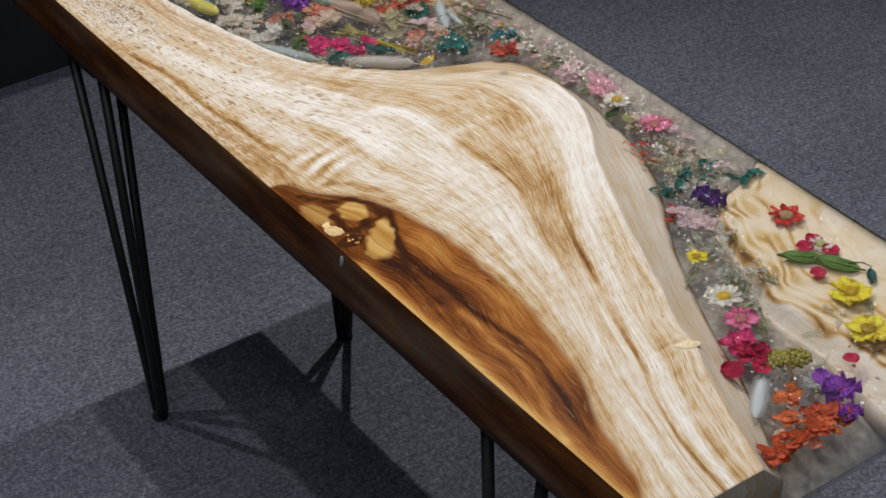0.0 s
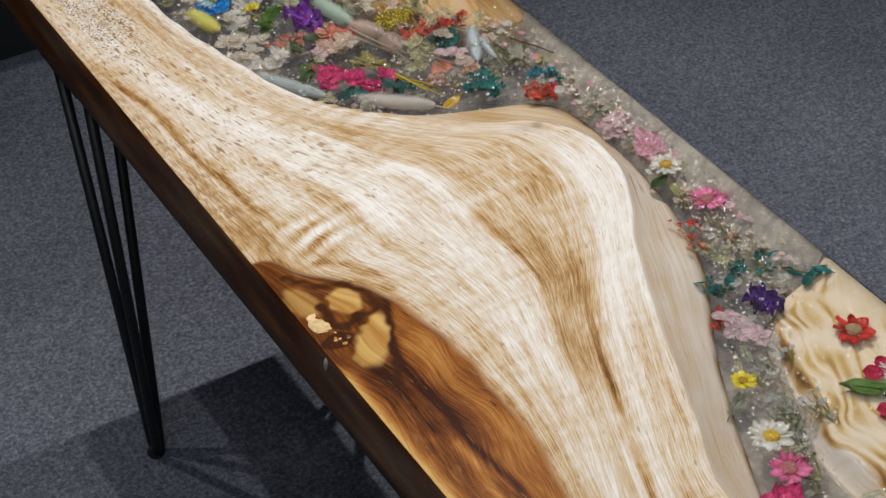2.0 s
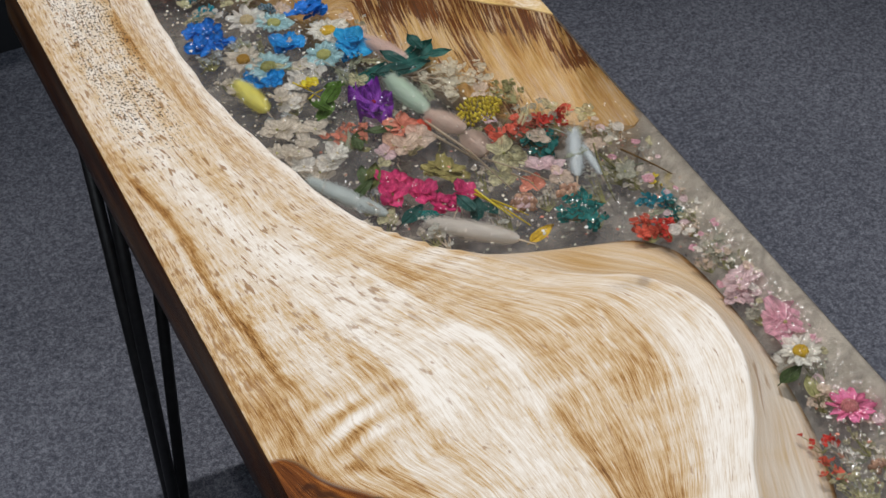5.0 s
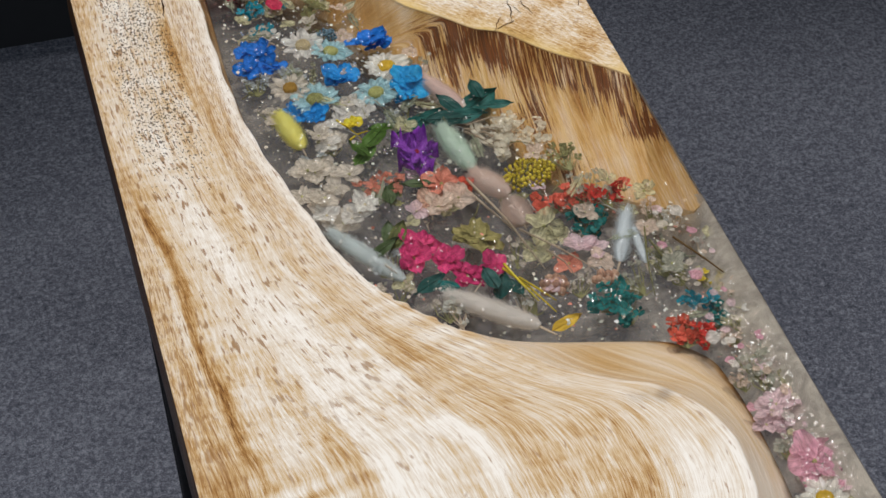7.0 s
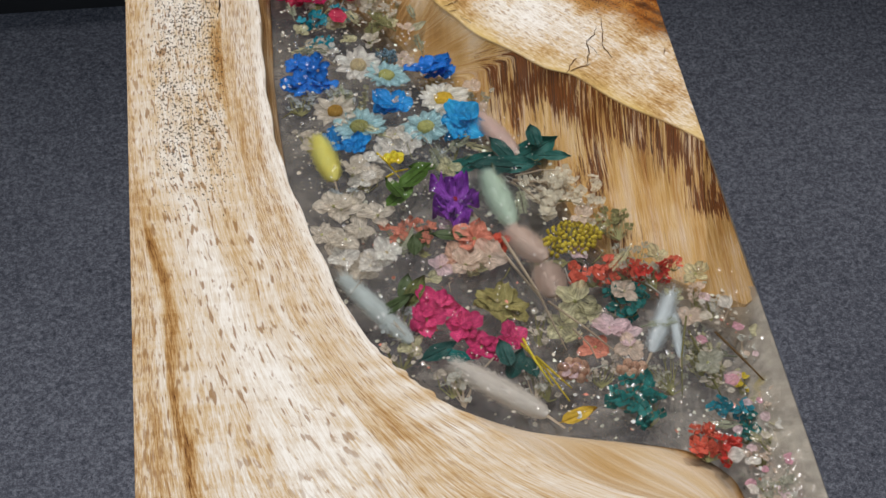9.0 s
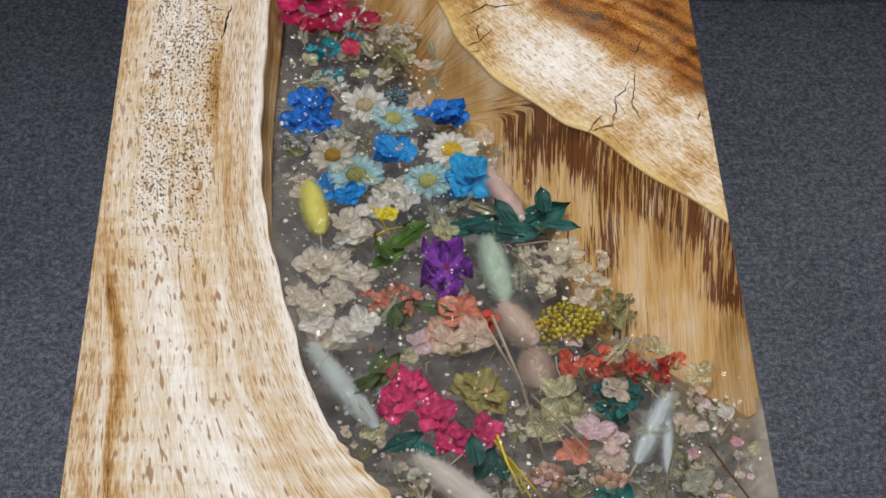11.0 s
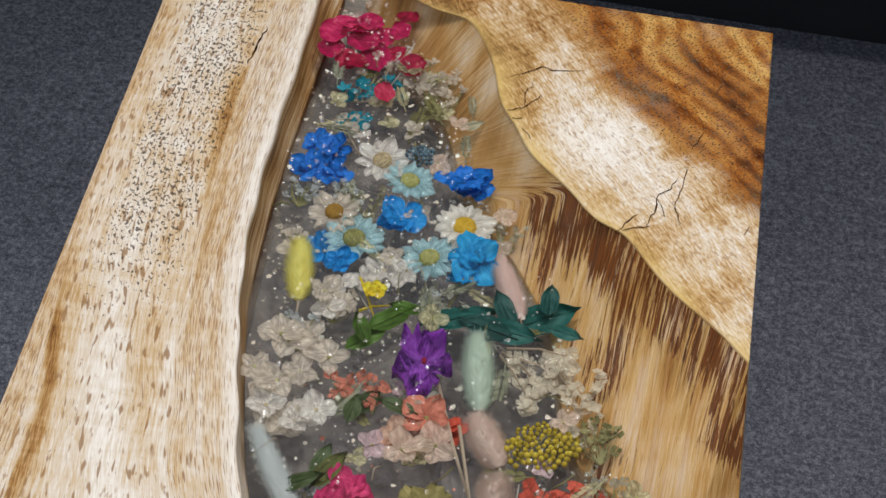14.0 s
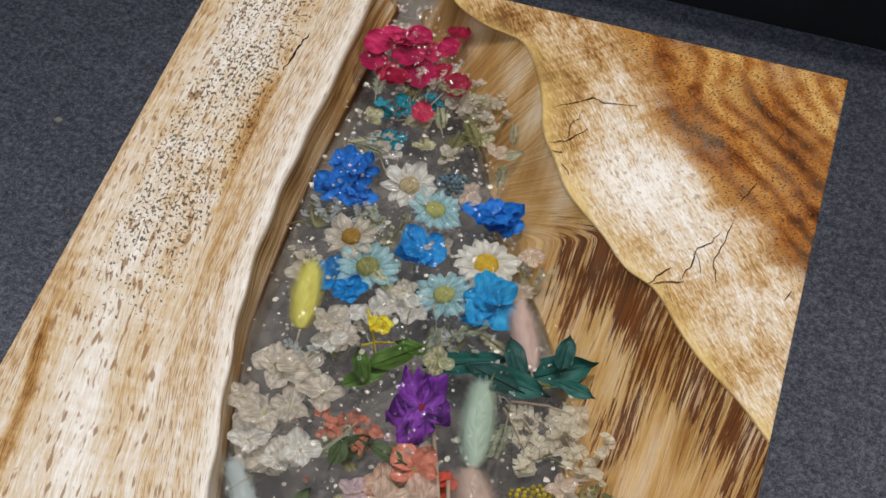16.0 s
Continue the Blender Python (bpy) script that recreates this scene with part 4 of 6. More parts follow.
def dried(key):
    """Petal or leaf: papery, veined along its length, no two quite alike."""
    if key in DRIED:
        return DRIED[key]
    colour = TINTS[key][0]
    m, nt, b = mat("dried_" + key)
    tc = nt.nodes.new("ShaderNodeTexCoord").outputs["Object"]
    vein = noise_on(nt, tc, 1.0, 4, 0.6, 0.4, (7, 46, 46) if "fur" in key or key == "whiteblue" else (2.2, 13, 6))
    blot = noise_on(nt, tc, 2.6, 3, 0.6)
    rnd = nt.nodes.new("ShaderNodeObjectInfo").outputs["Random"]
    v = calc(nt, "ADD", calc(nt, "MULTIPLY", vein, 0.5), calc(nt, "ADD", calc(nt, "MULTIPLY", blot, 0.3), calc(nt, "MULTIPLY", rnd, 0.2)))
    lo = tuple(c * (0.80 if "fur" in key else 0.86 if min(colour) > 0.3 else 0.34) for c in colour)
    hi = tuple(min(c * (1.15 if min(colour) > 0.3 else 1.5) + 0.05, 0.9) for c in colour)
    nt.links.new(ramp(nt, v, [(0.32, lo), (0.5, colour), (0.68, hi)]), b.inputs["Base Color"])
    b.inputs["Roughness"].default_value = 0.6
    b.inputs["Specular IOR Level"].default_value = 0.12
    if min(colour) > 0.18 and "fur" not in key and key not in ("whiteblue",):
        nt.links.new(ramp(nt, vein, [(0.35, (0.35, 0.35, 0.35)), (0.62, (0.88, 0.88, 0.88))]), b.inputs["Alpha"])
    bump(nt, b, vein, 0.35, 0.0006)
    # thin tissue and soft hairs pass light on as well as throw it back
    thin = nt.nodes.new("ShaderNodeBsdfTranslucent")
    nt.links.new(b.inputs["Base Color"].links[0].from_socket, thin.inputs["Color"])
    both = nt.nodes.new("ShaderNodeMixShader")
    both.inputs[0].default_value = 0.30
    nt.links.new(b.outputs[0], both.inputs[1])
    nt.links.new(thin.outputs[0], both.inputs[2])
    nt.links.new(both.outputs[0], nt.nodes["Material Output"].inputs["Surface"])
    DRIED[key] = m
    return m


rng = random.Random(11)
SHAPES = {}
KEPT_CLEAR = []


def shape(key, make, material):
    """One mesh for all alike pieces of one colour."""
    k = (key, material.name)
    if k not in SHAPES:
        me = bpy.data.meshes.new(key.split("/")[0])
        bm = bmesh.new()
        make(bm)
        bm.to_mesh(me)
        bm.free()
        me.materials.append(material)
        me.polygons.foreach_set("use_smooth", [True] * len(me.polygons))
        SHAPES[k] = me
    return SHAPES[k]


def piece(name, me, parent, m):
    ob = new(name, me)
    ob.parent = parent
    ob.matrix_basis = m
    return ob


def petal_maker(width, tip, cup, ruffle, seed, nl=6, nw=4, blunt=0.75):
    """A petal of length 1 along x: width, how blunt its tip is, cupping and ruffle."""
    def make(bm):
        r = random.Random(seed)
        ph = [r.uniform(0, 6.28) for _ in range(4)]
        rows = []
        for i in range(nl + 1):
            t = 0.972 * math.sin(i / nl * math.pi / 2) if blunt < 0.7 else i / nl
            w = width * 0.5 * (math.sin(math.pi * min(t, 1) ** tip) ** blunt * 0.95 + 0.07 * (1 - t))
            w *= 1 + 0.09 * math.sin(9 * t + ph[0])
            row = []
            for j in range(nw + 1):
                s = 2 * j / nw - 1
                x = t + (0.03 * math.cos(5 * s + ph[1]) - 0.07 * s * s) * t
                z = cup * (s * s * 0.4 * width + t * t * 0.35) + ruffle * t * (math.sin(5 * s + ph[2] + 3 * t) * 0.5 + 0.5 * math.sin(7 * t + ph[3] + 2 * s))
                row.append(bm.verts.new((x, s * w, z)))
            rows.append(row)
        for a, b in zip(rows, rows[1:]):
            for j in range(nw):
                bm.faces.new((a[j], a[j + 1], b[j + 1], b[j]))
    return make


def button(bm):
    """A bristly domed flower centre of radius 1."""
    r = random.Random(4)
    rings = [[bm.verts.new((math.cos(k * 0.628) * q, math.sin(k * 0.628) * q, h + r.uniform(-0.06, 0.06))) for k in range(10)] for q, h in ((1.0, -0.15), (0.92, 0.2), (0.6, 0.36), (0.25, 0.28))]
    for a, b in zip(rings, rings[1:]):
        for k in range(10):
            bm.faces.new((a[k], a[(k + 1) % 10], b[(k + 1) % 10], b[k]))
    bm.faces.new(rings[-1])


def bead(bm):
    bmesh.ops.create_uvsphere(bm, u_segments=7, v_segments=5, radius=1)
    r = random.Random(2)
    for v in bm.verts:
        v.co *= r.uniform(0.82, 1.12)


def floret(bm):
    """A tiny crumpled four-petalled floret of radius 1."""
    r = random.Random(6)
    for k in range(4):
        a = k * 1.571 + r.uniform(-0.25, 0.25)
        c, s, w = math.cos(a), math.sin(a), r.uniform(0.42, 0.6)
        q = [bm.verts.new(p) for p in ((0.05 * c, 0.05 * s, 0.0), (0.6 * c - w * s, 0.6 * s + w * c, r.uniform(0, 0.35)), (1.0 * c, 1.0 * s, r.uniform(0.1, 0.5)), (0.6 * c + w * s, 0.6 * s - w * c, r.uniform(0, 0.35)))]
        bm.faces.new((q[0], q[3], q[2]))
        bm.faces.new((q[0], q[2], q[1]))


def depth(lo=0.724, hi=0.741):
    return rng.uniform(lo, hi)


def inside(x, r):
    return min(x, W - 0.003 - r * 0.55)


def clear_of_end(y, r):
    return max(y, 0.004 + r * 0.8)


def flat_pose(x, y, z, turn, tilt=9):
    if y < 0.40 and x > float(NEAR_FOOT(y)):
        z, tilt = max(z, float(near_height(x, y)) + 0.0045), 3
    return pose(x, y, z, rng.uniform(-tilt, tilt), rng.uniform(-tilt, tilt), turn)


def daisy(x, y, r, petals, centre, n):
    r *= 1.15
    x = inside(x, r)
    KEPT_CLEAR.append((x, y))
    ob = thing("daisy", f"dried {TINTS[petals][1]} daisy with {TINTS[centre][1]} centre cast in resin", "flower", "daisies in the resin", flat_pose(x, y, depth(0.734, 0.741), rng.uniform(0, 360), 6))
    for k in range(n):
        me = shape(f"petal/d{k % 4}", petal_maker(0.40 if n > 10 else 0.52, 1.45, 0.12, 0.09, 40 + k % 4, 6, 4, 0.48), dried(petals))
        s = r * rng.uniform(0.84, 1.05)
        piece("petal", me, ob, pose(0, 0, (k % 2) * 0.0006, rng.uniform(-22, 22), rng.uniform(-9, 3), 360 * k / n + rng.uniform(-7, 7)) @ Matrix.Diagonal((s, s * 1.1, s, 1)))
    c = 0.36 * r
    tagged(piece("centre", shape("centre", button, dried(centre)), ob, Matrix.Translation((0, 0, 0.001)) @ Matrix.Diagonal((c, c, c, 1))), f"{TINTS[centre][1]} bristly flower centre")
    return ob


def blossom(x, y, r, tint, n):
    r *= 1.22
    y = clear_of_end(y, r)
    x = inside(x, r)
    if min(TINTS[tint][0]) < 0.12:
        KEPT_CLEAR.append((x, y))
    ob = thing("blossom", f"dried {TINTS[tint][1]} blossom with crinkled petals cast in resin", "flower", "blossoms in the resin", flat_pose(x, y, depth(0.728, 0.740), rng.uniform(0, 360), 14))
    for k in range(n):
        me = shape(f"petal/b{n}{k % 5}", petal_maker(0.84 if n == 5 else 0.86, 1.35 if n == 5 else 1.2, 0.16, 0.13, 60 + k % 5, 8, 5, 0.40), dried(tint))
        s = r * rng.uniform(0.8, 1.08)
        piece("petal", me, ob, pose(0, 0, (k % 3) * 0.0007, rng.uniform(-16, 16), rng.uniform(-20, 6), 360 * k / n + rng.uniform(-13, 13)) @ Matrix.Diagonal((s, s * rng.uniform(0.85, 1.1), s, 1)))
    if min(TINTS[tint][0]) < 0.12:
        for k in range(4):
            me = shape(f"petal/b{n}{k}", petal_maker(0.84 if n == 5 else 0.86, 1.35 if n == 5 else 1.2, 0.16, 0.13, 60 + k, 8, 5, 0.40), dried(tint))
            s = r * rng.uniform(0.5, 0.75)
            piece("petal", me, ob, pose(rng.uniform(-0.3, 0.3) * r, rng.uniform(-0.3, 0.3) * r, 0.0026, rng.uniform(-18, 18), rng.uniform(-24, 4), 90 * k + rng.uniform(-30, 30)) @ Matrix.Diagonal((s, s, s, 1)))
    c = 0.09 * r
    piece("centre", shape("centre", button, dried("greenc" if tint != "offwhite" else "creamc")), ob, Matrix.Translation((0, 0, 0.0012)) @ Matrix.Diagonal((c, c, c, 1)))
    return ob


def pansy(x, y, r, tint, wide=1.0, tall=1.0):
    r *= 1.12
    y = clear_of_end(y, r)
    x = inside(x, r)
    ob = thing("pansy", f"large dried {TINTS[tint][1]} flower with ruffled petals cast in resin", "flower", "", flat_pose(x, y, 0.737, 0, 5) @ Matrix.Diagonal((wide, tall, 1, 1)))
    for k in range(15):
        me = shape(f"petal/p{k % 4}", petal_maker(0.80, 1.4, 0.12, 0.42, 80 + k % 4, 8, 6, 0.45), dried(tint))
        s = r * (1.0 if k < 7 else 0.72 if k < 11 else 0.5) * rng.uniform(0.85, 1.08)
        piece("petal", me, ob, pose(0, 0, 0.0009 * (k % 4), rng.uniform(-16, 16), rng.uniform(-14, 4), (51.4 if k < 7 else 90) * k + rng.uniform(-12, 12)) @ Matrix.Diagonal((s, s * rng.uniform(0.8, 1.0), s, 1)))
    piece("centre", shape("centre", button, dried("crimson" if tint == "violet" else "white")), ob, Matrix.Translation((0, 0, 0.003)) @ Matrix.Diagonal((0.09 * r, 0.09 * r, 0.09 * r, 1)))


def loose_petal(x, y, size, tint):
    size *= 1.5 if tint == "magenta" else 1.2
    x = inside(x, size)
    me = shape(f"petal/l{rng.randrange(4)}", petal_maker(1.0, 1.15, 0.18, 0.10, 90 + rng.randrange(4), 7, 5, 0.5), dried(tint))
    turn = rng.uniform(0, 360)
    ob = new("loose_petal", me)
    ob.matrix_world = flat_pose(x, y, depth(0.733, 0.742), turn, 14) @ Matrix.Translation((-0.5 * size, 0, 0)) @ Matrix.Diagonal((size, size, size, 1))
    tagged(ob, f"single dried {TINTS[tint][1]} petal cast in clear resin", "petal", "loose petals in the resin")


def leaf(x, y, size, tint, turn):
    size *= 1.12
    x = inside(x, size)
    ob = thing("leaf", f"dried {TINTS[tint][1]} pointed leaf cast in clear resin", "leaf", "leaves in the resin", flat_pose(x, y, depth(0.729, 0.740), turn, 9))
    me = shape(f"blade/{rng.randrange(3)}", petal_maker(0.46, 0.90, 0.16, 0.05, 100 + rng.randrange(3), 8, 4), dried(tint))
    base = Matrix.Translation((-0.5 * size, 0, 0)) @ Matrix.Diagonal((size, size, size, 1))
    piece("blade", me, ob, base)
    piece("midrib", shape("midrib", lambda bm: tube(bm, [(-0.12, 0, 0.0), (0.3, 0.0, 0.022), (0.9, 0, 0.27 * 0.16 + 0.02)], [0.016, 0.012, 0.004], 4), dried(tint)), ob, base)


def fern(x, y, size, tint, turn):
    def make(bm):
        r = random.Random(int(size * 1e4))
        tube(bm, [(-0.5, 0, 0), (0.0, 0.04, 0.0), (0.5, 0.0, 0.0)], [0.02, 0.014, 0.005], 4)
        for k in range(13):
            t = -0.3 + k * 0.062
            for side in (-1, 1):
                l = 0.30 * (1 - abs(t - 0.02) * 1.1) * r.uniform(0.8, 1.15)
                a = side * (0.75 + r.uniform(-0.15, 0.15))
                c, s = math.cos(a) * l, math.sin(a) * l
                w = 0.028
                q = [bm.verts.new(p) for p in ((t, 0.02, 0.01), (t + c * 0.5 - w * side, s * 0.5 + w, r.uniform(0, 0.05)), (t + c, s, r.uniform(-0.02, 0.06)), (t + c * 0.5 + w * side, s * 0.5 - w, r.uniform(0, 0.04)))]
                bm.faces.new(q)
    x = inside(x, size)
    ob = thing("fern_sprig", f"dried {TINTS[tint][1]} feathery sprig cast in clear resin", "sprig", "sprigs in the resin", flat_pose(x, y, depth(0.726, 0.739), turn, 6))
    piece("frond", shape(f"frond/{int(size * 1e4)}", make, dried(tint)), ob, Matrix.Diagonal((size, size, size, 1)))


def fur_maker(hairs, spread, seed):
    """A soft grass head of length 1: a slim core wrapped in very fine swept hairs."""
    def girth(t):
        return (math.sin(math.pi * (0.07 + 0.86 * t ** 0.9)) ** 0.55) * 0.5

    def make(bm):
        r = random.Random(seed)
        rings = []
        for i in range(13):
            t = i / 12
            w = 0.70 * girth(t)
            rings.append([bm.verts.new((t - 0.5, math.cos(k * 0.5236) * w, math.sin(k * 0.5236) * w)) for k in range(12)])
        for a, b in zip(rings, rings[1:]):
            for k in range(12):
                bm.faces.new((a[k], a[(k + 1) % 12], b[(k + 1) % 12], b[k]))
        bm.faces.new(rings[0][::-1])
        bm.faces.new(rings[-1])
        for _ in range(hairs):
            t, a = r.uniform(0.0, 0.99), r.uniform(0, 6.283)
            w = 0.66 * girth(t)
            p = Vector((t - 0.5, math.cos(a) * w, math.sin(a) * w))
            d = Vector((r.uniform(0.05, 0.12), math.cos(a + r.uniform(-0.6, 0.6)) * spread, math.sin(a + r.uniform(-0.6, 0.6)) * spread)) * r.uniform(0.5, 1.2)
            side = Vector((0.0, -math.sin(a), math.cos(a))) * 0.008
            bm.faces.new([bm.verts.new(p - side), bm.verts.new(p + side), bm.verts.new(p + d)])
    return make


def hare_tail(x, y, length, width, tint, turn):
    KEPT_CLEAR.append((x, y))
    length, width = length * 1.12, width * 1.12
    ob = thing("hare_tail", f"fluffy {TINTS[tint][1]} hare's-tail grass head cast in resin", "grass", "hare's-tail grasses in the resin", pose(inside(x, width), y, 0.734, rng.uniform(-5, 5), rng.uniform(-3, 3), turn))
    piece("head", shape("head", fur_maker(4200, 0.24, 5), dried(tint)), ob, Matrix.Diagonal((length, width, min(width * 0.62, 0.020), 1)))
    piece("stem", shape("stem", lambda bm: tube(bm, [(-0.70, 0.02, -0.05), (-0.45, 0, 0)], [0.012, 0.018], 5), dried("beige")), ob, Matrix.Diagonal((length, length, length * 0.3, 1)))


def plume(x, y, length, width, tint, turn):
    ob = thing("plume", f"wispy {TINTS[tint][1]} feather-grass plume cast in clear resin", "grass", "", pose(inside(x, width), y, 0.733, 0, 0, turn))
    piece("head", shape("head/plume", fur_maker(2600, 0.42, 9), dried(tint)), ob, Matrix.Diagonal((length, width * 0.7, min(width * 0.4, 0.016), 1)))
    piece("stem", shape("stem", lambda bm: tube(bm, [(-0.70, 0.02, -0.05), (-0.45, 0, 0)], [0.012, 0.018], 5), dried("beige")), ob, Matrix.Diagonal((length, length, length * 0.3, 1)))


def sprig(x, y, hw, hh, tint, n, size):
    x = inside(x, hw)
    z0 = depth(0.728, 0.736)
    ob = thing("flower_sprig", f"sprig of tiny dried {TINTS[tint][1]} florets cast in resin", "sprig", "floret sprigs in the resin", pose(x, y, z0))
    places = [(rng.uniform(-1, 1) ** 1 * hw, rng.uniform(-1, 1) * hh, rng.uniform(-0.004, 0.005)) for _ in range(n)]
    bm = bmesh.new()
    root = Vector((rng.uniform(-0.3, 0.3) * hw, -hh * 1.25, -0.004))
    for p in places:
        q = Vector(p)
        mid = root.lerp(q, 0.55) + Vector((rng.uniform(-0.25, 0.25) * hw, 0, -0.002))
        tube(bm, [root, mid, q], [0.0006, 0.0005, 0.0003], 3)
    part("stem", bm, dried("olive" if tint not in ("wispy", "creambud", "tealblue") else "beige"), ob)
    me = shape("floret", floret, dried(tint))
    for p in places:
        s = size * 0.78 * rng.uniform(0.7, 1.25)
        piece("floret", me, ob, pose(*p, rng.uniform(-35, 35), rng.uniform(-35, 35), rng.uniform(0, 360)) @ Matrix.Diagonal((s, s, s, 1)))


def umbel(x, y, r, tint, n, bead_r):
    bead_r *= 1.75
    ob = thing("flower_umbel", f"dense head of tiny dried {TINTS[tint][1]} buds cast in resin", "flower", "bud heads in the resin", pose(inside(x, r), y, 0.733))
    me = shape("bud", bead, dried(tint))
    bm = bmesh.new()
    for k in range(n):
        a, q = k * 2.39996, math.sqrt((k + 0.5) / n)
        p = Vector((math.cos(a) * q * r, math.sin(a) * q * r * 0.85, 0.005 * (1 - q * q) + rng.uniform(-0.0012, 0.0012)))
        s = bead_r * rng.uniform(0.75, 1.2)
        piece("bud", me, ob, Matrix.Translation(p) @ Matrix.Diagonal((s, s, s, 1)))
        if k % 4 == 0:
            tube(bm, [(0, -r * 0.3, -0.008), p], [0.0006, 0.0004], 3)
    part("stem", bm, dried("olive"), ob)


def stalk(x0, y0, x1, y1, tint, r):
    x0, x1 = min(x0, W - 0.006), min(x1, W - 0.006)
    z = depth(0.733, 0.740)
    bm = bmesh.new()
    mx, my = (x0 + x1) / 2 + rng.uniform(-0.003, 0.003), (y0 + y1) / 2 + rng.uniform(-0.003, 0.003)
    tube(bm, [(x0, y0, z), (mx, my, z + 0.0015), (x1, y1, z - 0.002)], [r * 0.9, r * 0.75, r * 0.4], 6)
    ob = smooth(part("dry_stem", bm, dried(tint), None))
    tagged(ob, f"thin dried {TINTS[tint][1]} stem cast in clear resin", "stem", "dry stems in the resin")


loose_petal(0.146, 1.426, 0.0180, "magenta")
loose_petal(0.155, 1.442, 0.0190, "magenta")
loose_petal(0.173, 1.441, 0.0200, "magenta")
loose_petal(0.189, 1.433, 0.0180, "magenta")
loose_petal(0.172, 1.421, 0.0200, "magenta")
loose_petal(0.162, 1.400, 0.0180, "crimson")
loose_petal(0.185, 1.409, 0.0190, "magenta")
loose_petal(0.202, 1.416, 0.0170, "crimson")
loose_petal(0.204, 1.456, 0.0170, "crimson")
loose_petal(0.218, 1.402, 0.0210, "crimson")
loose_petal(0.201, 1.364, 0.0160, "crimson")
loose_petal(0.148, 1.409, 0.0170, "magenta")
loose_petal(0.171, 1.394, 0.0170, "crimson")
loose_petal(0.201, 1.437, 0.0140, "magenta")
blossom(0.165, 1.432, 0.0150, "magenta", 5)
sprig(0.177, 1.373, 0.013, 0.010, "tealblue", 14, 0.007)
sprig(0.206, 1.383, 0.010, 0.009, "tealblue", 8, 0.007)
sprig(0.177, 1.336, 0.016, 0.009, "tealblue", 12, 0.006)
sprig(0.172, 1.303, 0.006, 0.017, "wispy", 10, 0.003)
sprig(0.239, 1.396, 0.016, 0.018, "cream", 22, 0.007)
sprig(0.256, 1.383, 0.010, 0.018, "cream", 12, 0.006)
fern(0.232, 1.341, 0.0380, "olive", 83)
fern(0.246, 1.355, 0.0360, "olive", 121)
fern(0.217, 1.363, 0.0300, "khaki", 110)
leaf(0.278, 1.349, 0.0180, "palegreen", 31)
fern(0.276, 1.322, 0.0260, "greygreen", 98)
fern(0.274, 1.367, 0.0220, "greygreen", 102)
blossom(0.155, 1.280, 0.0145, "blue", 5)
blossom(0.174, 1.297, 0.0150, "blue", 5)
blossom(0.158, 1.307, 0.0130, "blue", 5)
blossom(0.179, 1.275, 0.0130, "blue", 5)
sprig(0.157, 1.256, 0.013, 0.011, "palegrey", 20, 0.005)
blossom(0.280, 1.285, 0.0210, "blue", 5)
blossom(0.291, 1.278, 0.0140, "blue", 5)
blossom(0.238, 1.238, 0.0200, "blue2", 5)
blossom(0.186, 1.199, 0.0170, "blue2", 5)
blossom(0.202, 1.186, 0.0120, "blue2", 5)
blossom(0.300, 1.209, 0.0200, "skyblue", 5)
blossom(0.294, 1.196, 0.0130, "skyblue", 5)
daisy(0.288, 1.240, 0.0240, "white", "yellowc", 16)
daisy(0.239, 1.274, 0.0200, "paleblue", "greenc", 16)
daisy(0.267, 1.204, 0.0210, "paleblue", "greenc", 16)
daisy(0.207, 1.212, 0.0230, "paleblue", "greenc", 16)
daisy(0.214, 1.290, 0.0200, "offwhite", "creamc", 9)
daisy(0.187, 1.234, 0.0190, "cream", "brownc", 12)
umbel(0.242, 1.309, 0.0120, "thistle", 40, 0.001)
sprig(0.197, 1.255, 0.010, 0.011, "palegreen", 16, 0.004)
sprig(0.211, 1.252, 0.008, 0.017, "khaki", 10, 0.004)
fern(0.249, 1.242, 0.0300, "greygreen", 83)
fern(0.292, 1.181, 0.0300, "greygreen", 42)
blossom(0.235, 1.189, 0.0150, "offwhite", 4)
blossom(0.252, 1.189, 0.0130, "offwhite", 4)
blossom(0.222, 1.177, 0.0120, "offwhite", 4)
hare_tail(0.173, 1.174, 0.0500, 0.0215, "yellowfur", 101)
hare_tail(0.331, 1.189, 0.0520, 0.0190, "pinkfur", 115)
blossom(0.196, 1.155, 0.0130, "cream", 4)
blossom(0.209, 1.165, 0.0110, "offwhite", 4)
blossom(0.192, 1.118, 0.0150, "cream", 4)
blossom(0.180, 1.107, 0.0170, "cream", 4)
blossom(0.211, 1.099, 0.0170, "cream", 4)
blossom(0.180, 1.068, 0.0150, "cream", 4)
blossom(0.212, 1.145, 0.0110, "cream", 4)
sprig(0.276, 1.166, 0.009, 0.011, "palegrey", 16, 0.005)
blossom(0.233, 1.162, 0.0090, "yellowp", 5)
stalk(0.219, 1.175, 0.236, 1.142, "yellowp", 0.0012)
stalk(0.224, 1.146, 0.245, 1.157, "yellowp", 0.0012)
leaf(0.235, 1.125, 0.0340, "green", 42)
leaf(0.246, 1.141, 0.0360, "green", -138)
leaf(0.229, 1.130, 0.0260, "green", 117)
leaf(0.258, 1.155, 0.0240, "green", 174)
leaf(0.301, 1.156, 0.0500, "leafteal", 27)
leaf(0.330, 1.167, 0.0320, "darkteal", 118)
leaf(0.361, 1.169, 0.0540, "leafteal", 35)
leaf(0.338, 1.145, 0.0440, "leafteal", -10)
leaf(0.3625, 1.182, 0.0300, "darkteal", 91)
leaf(0.379, 1.154, 0.0240, "leafteal", -16)
leaf(0.318, 1.147, 0.0400, "darkteal", 162)
pansy(0.280, 1.106, 0.0290, "violet", 0.76, 1.05)
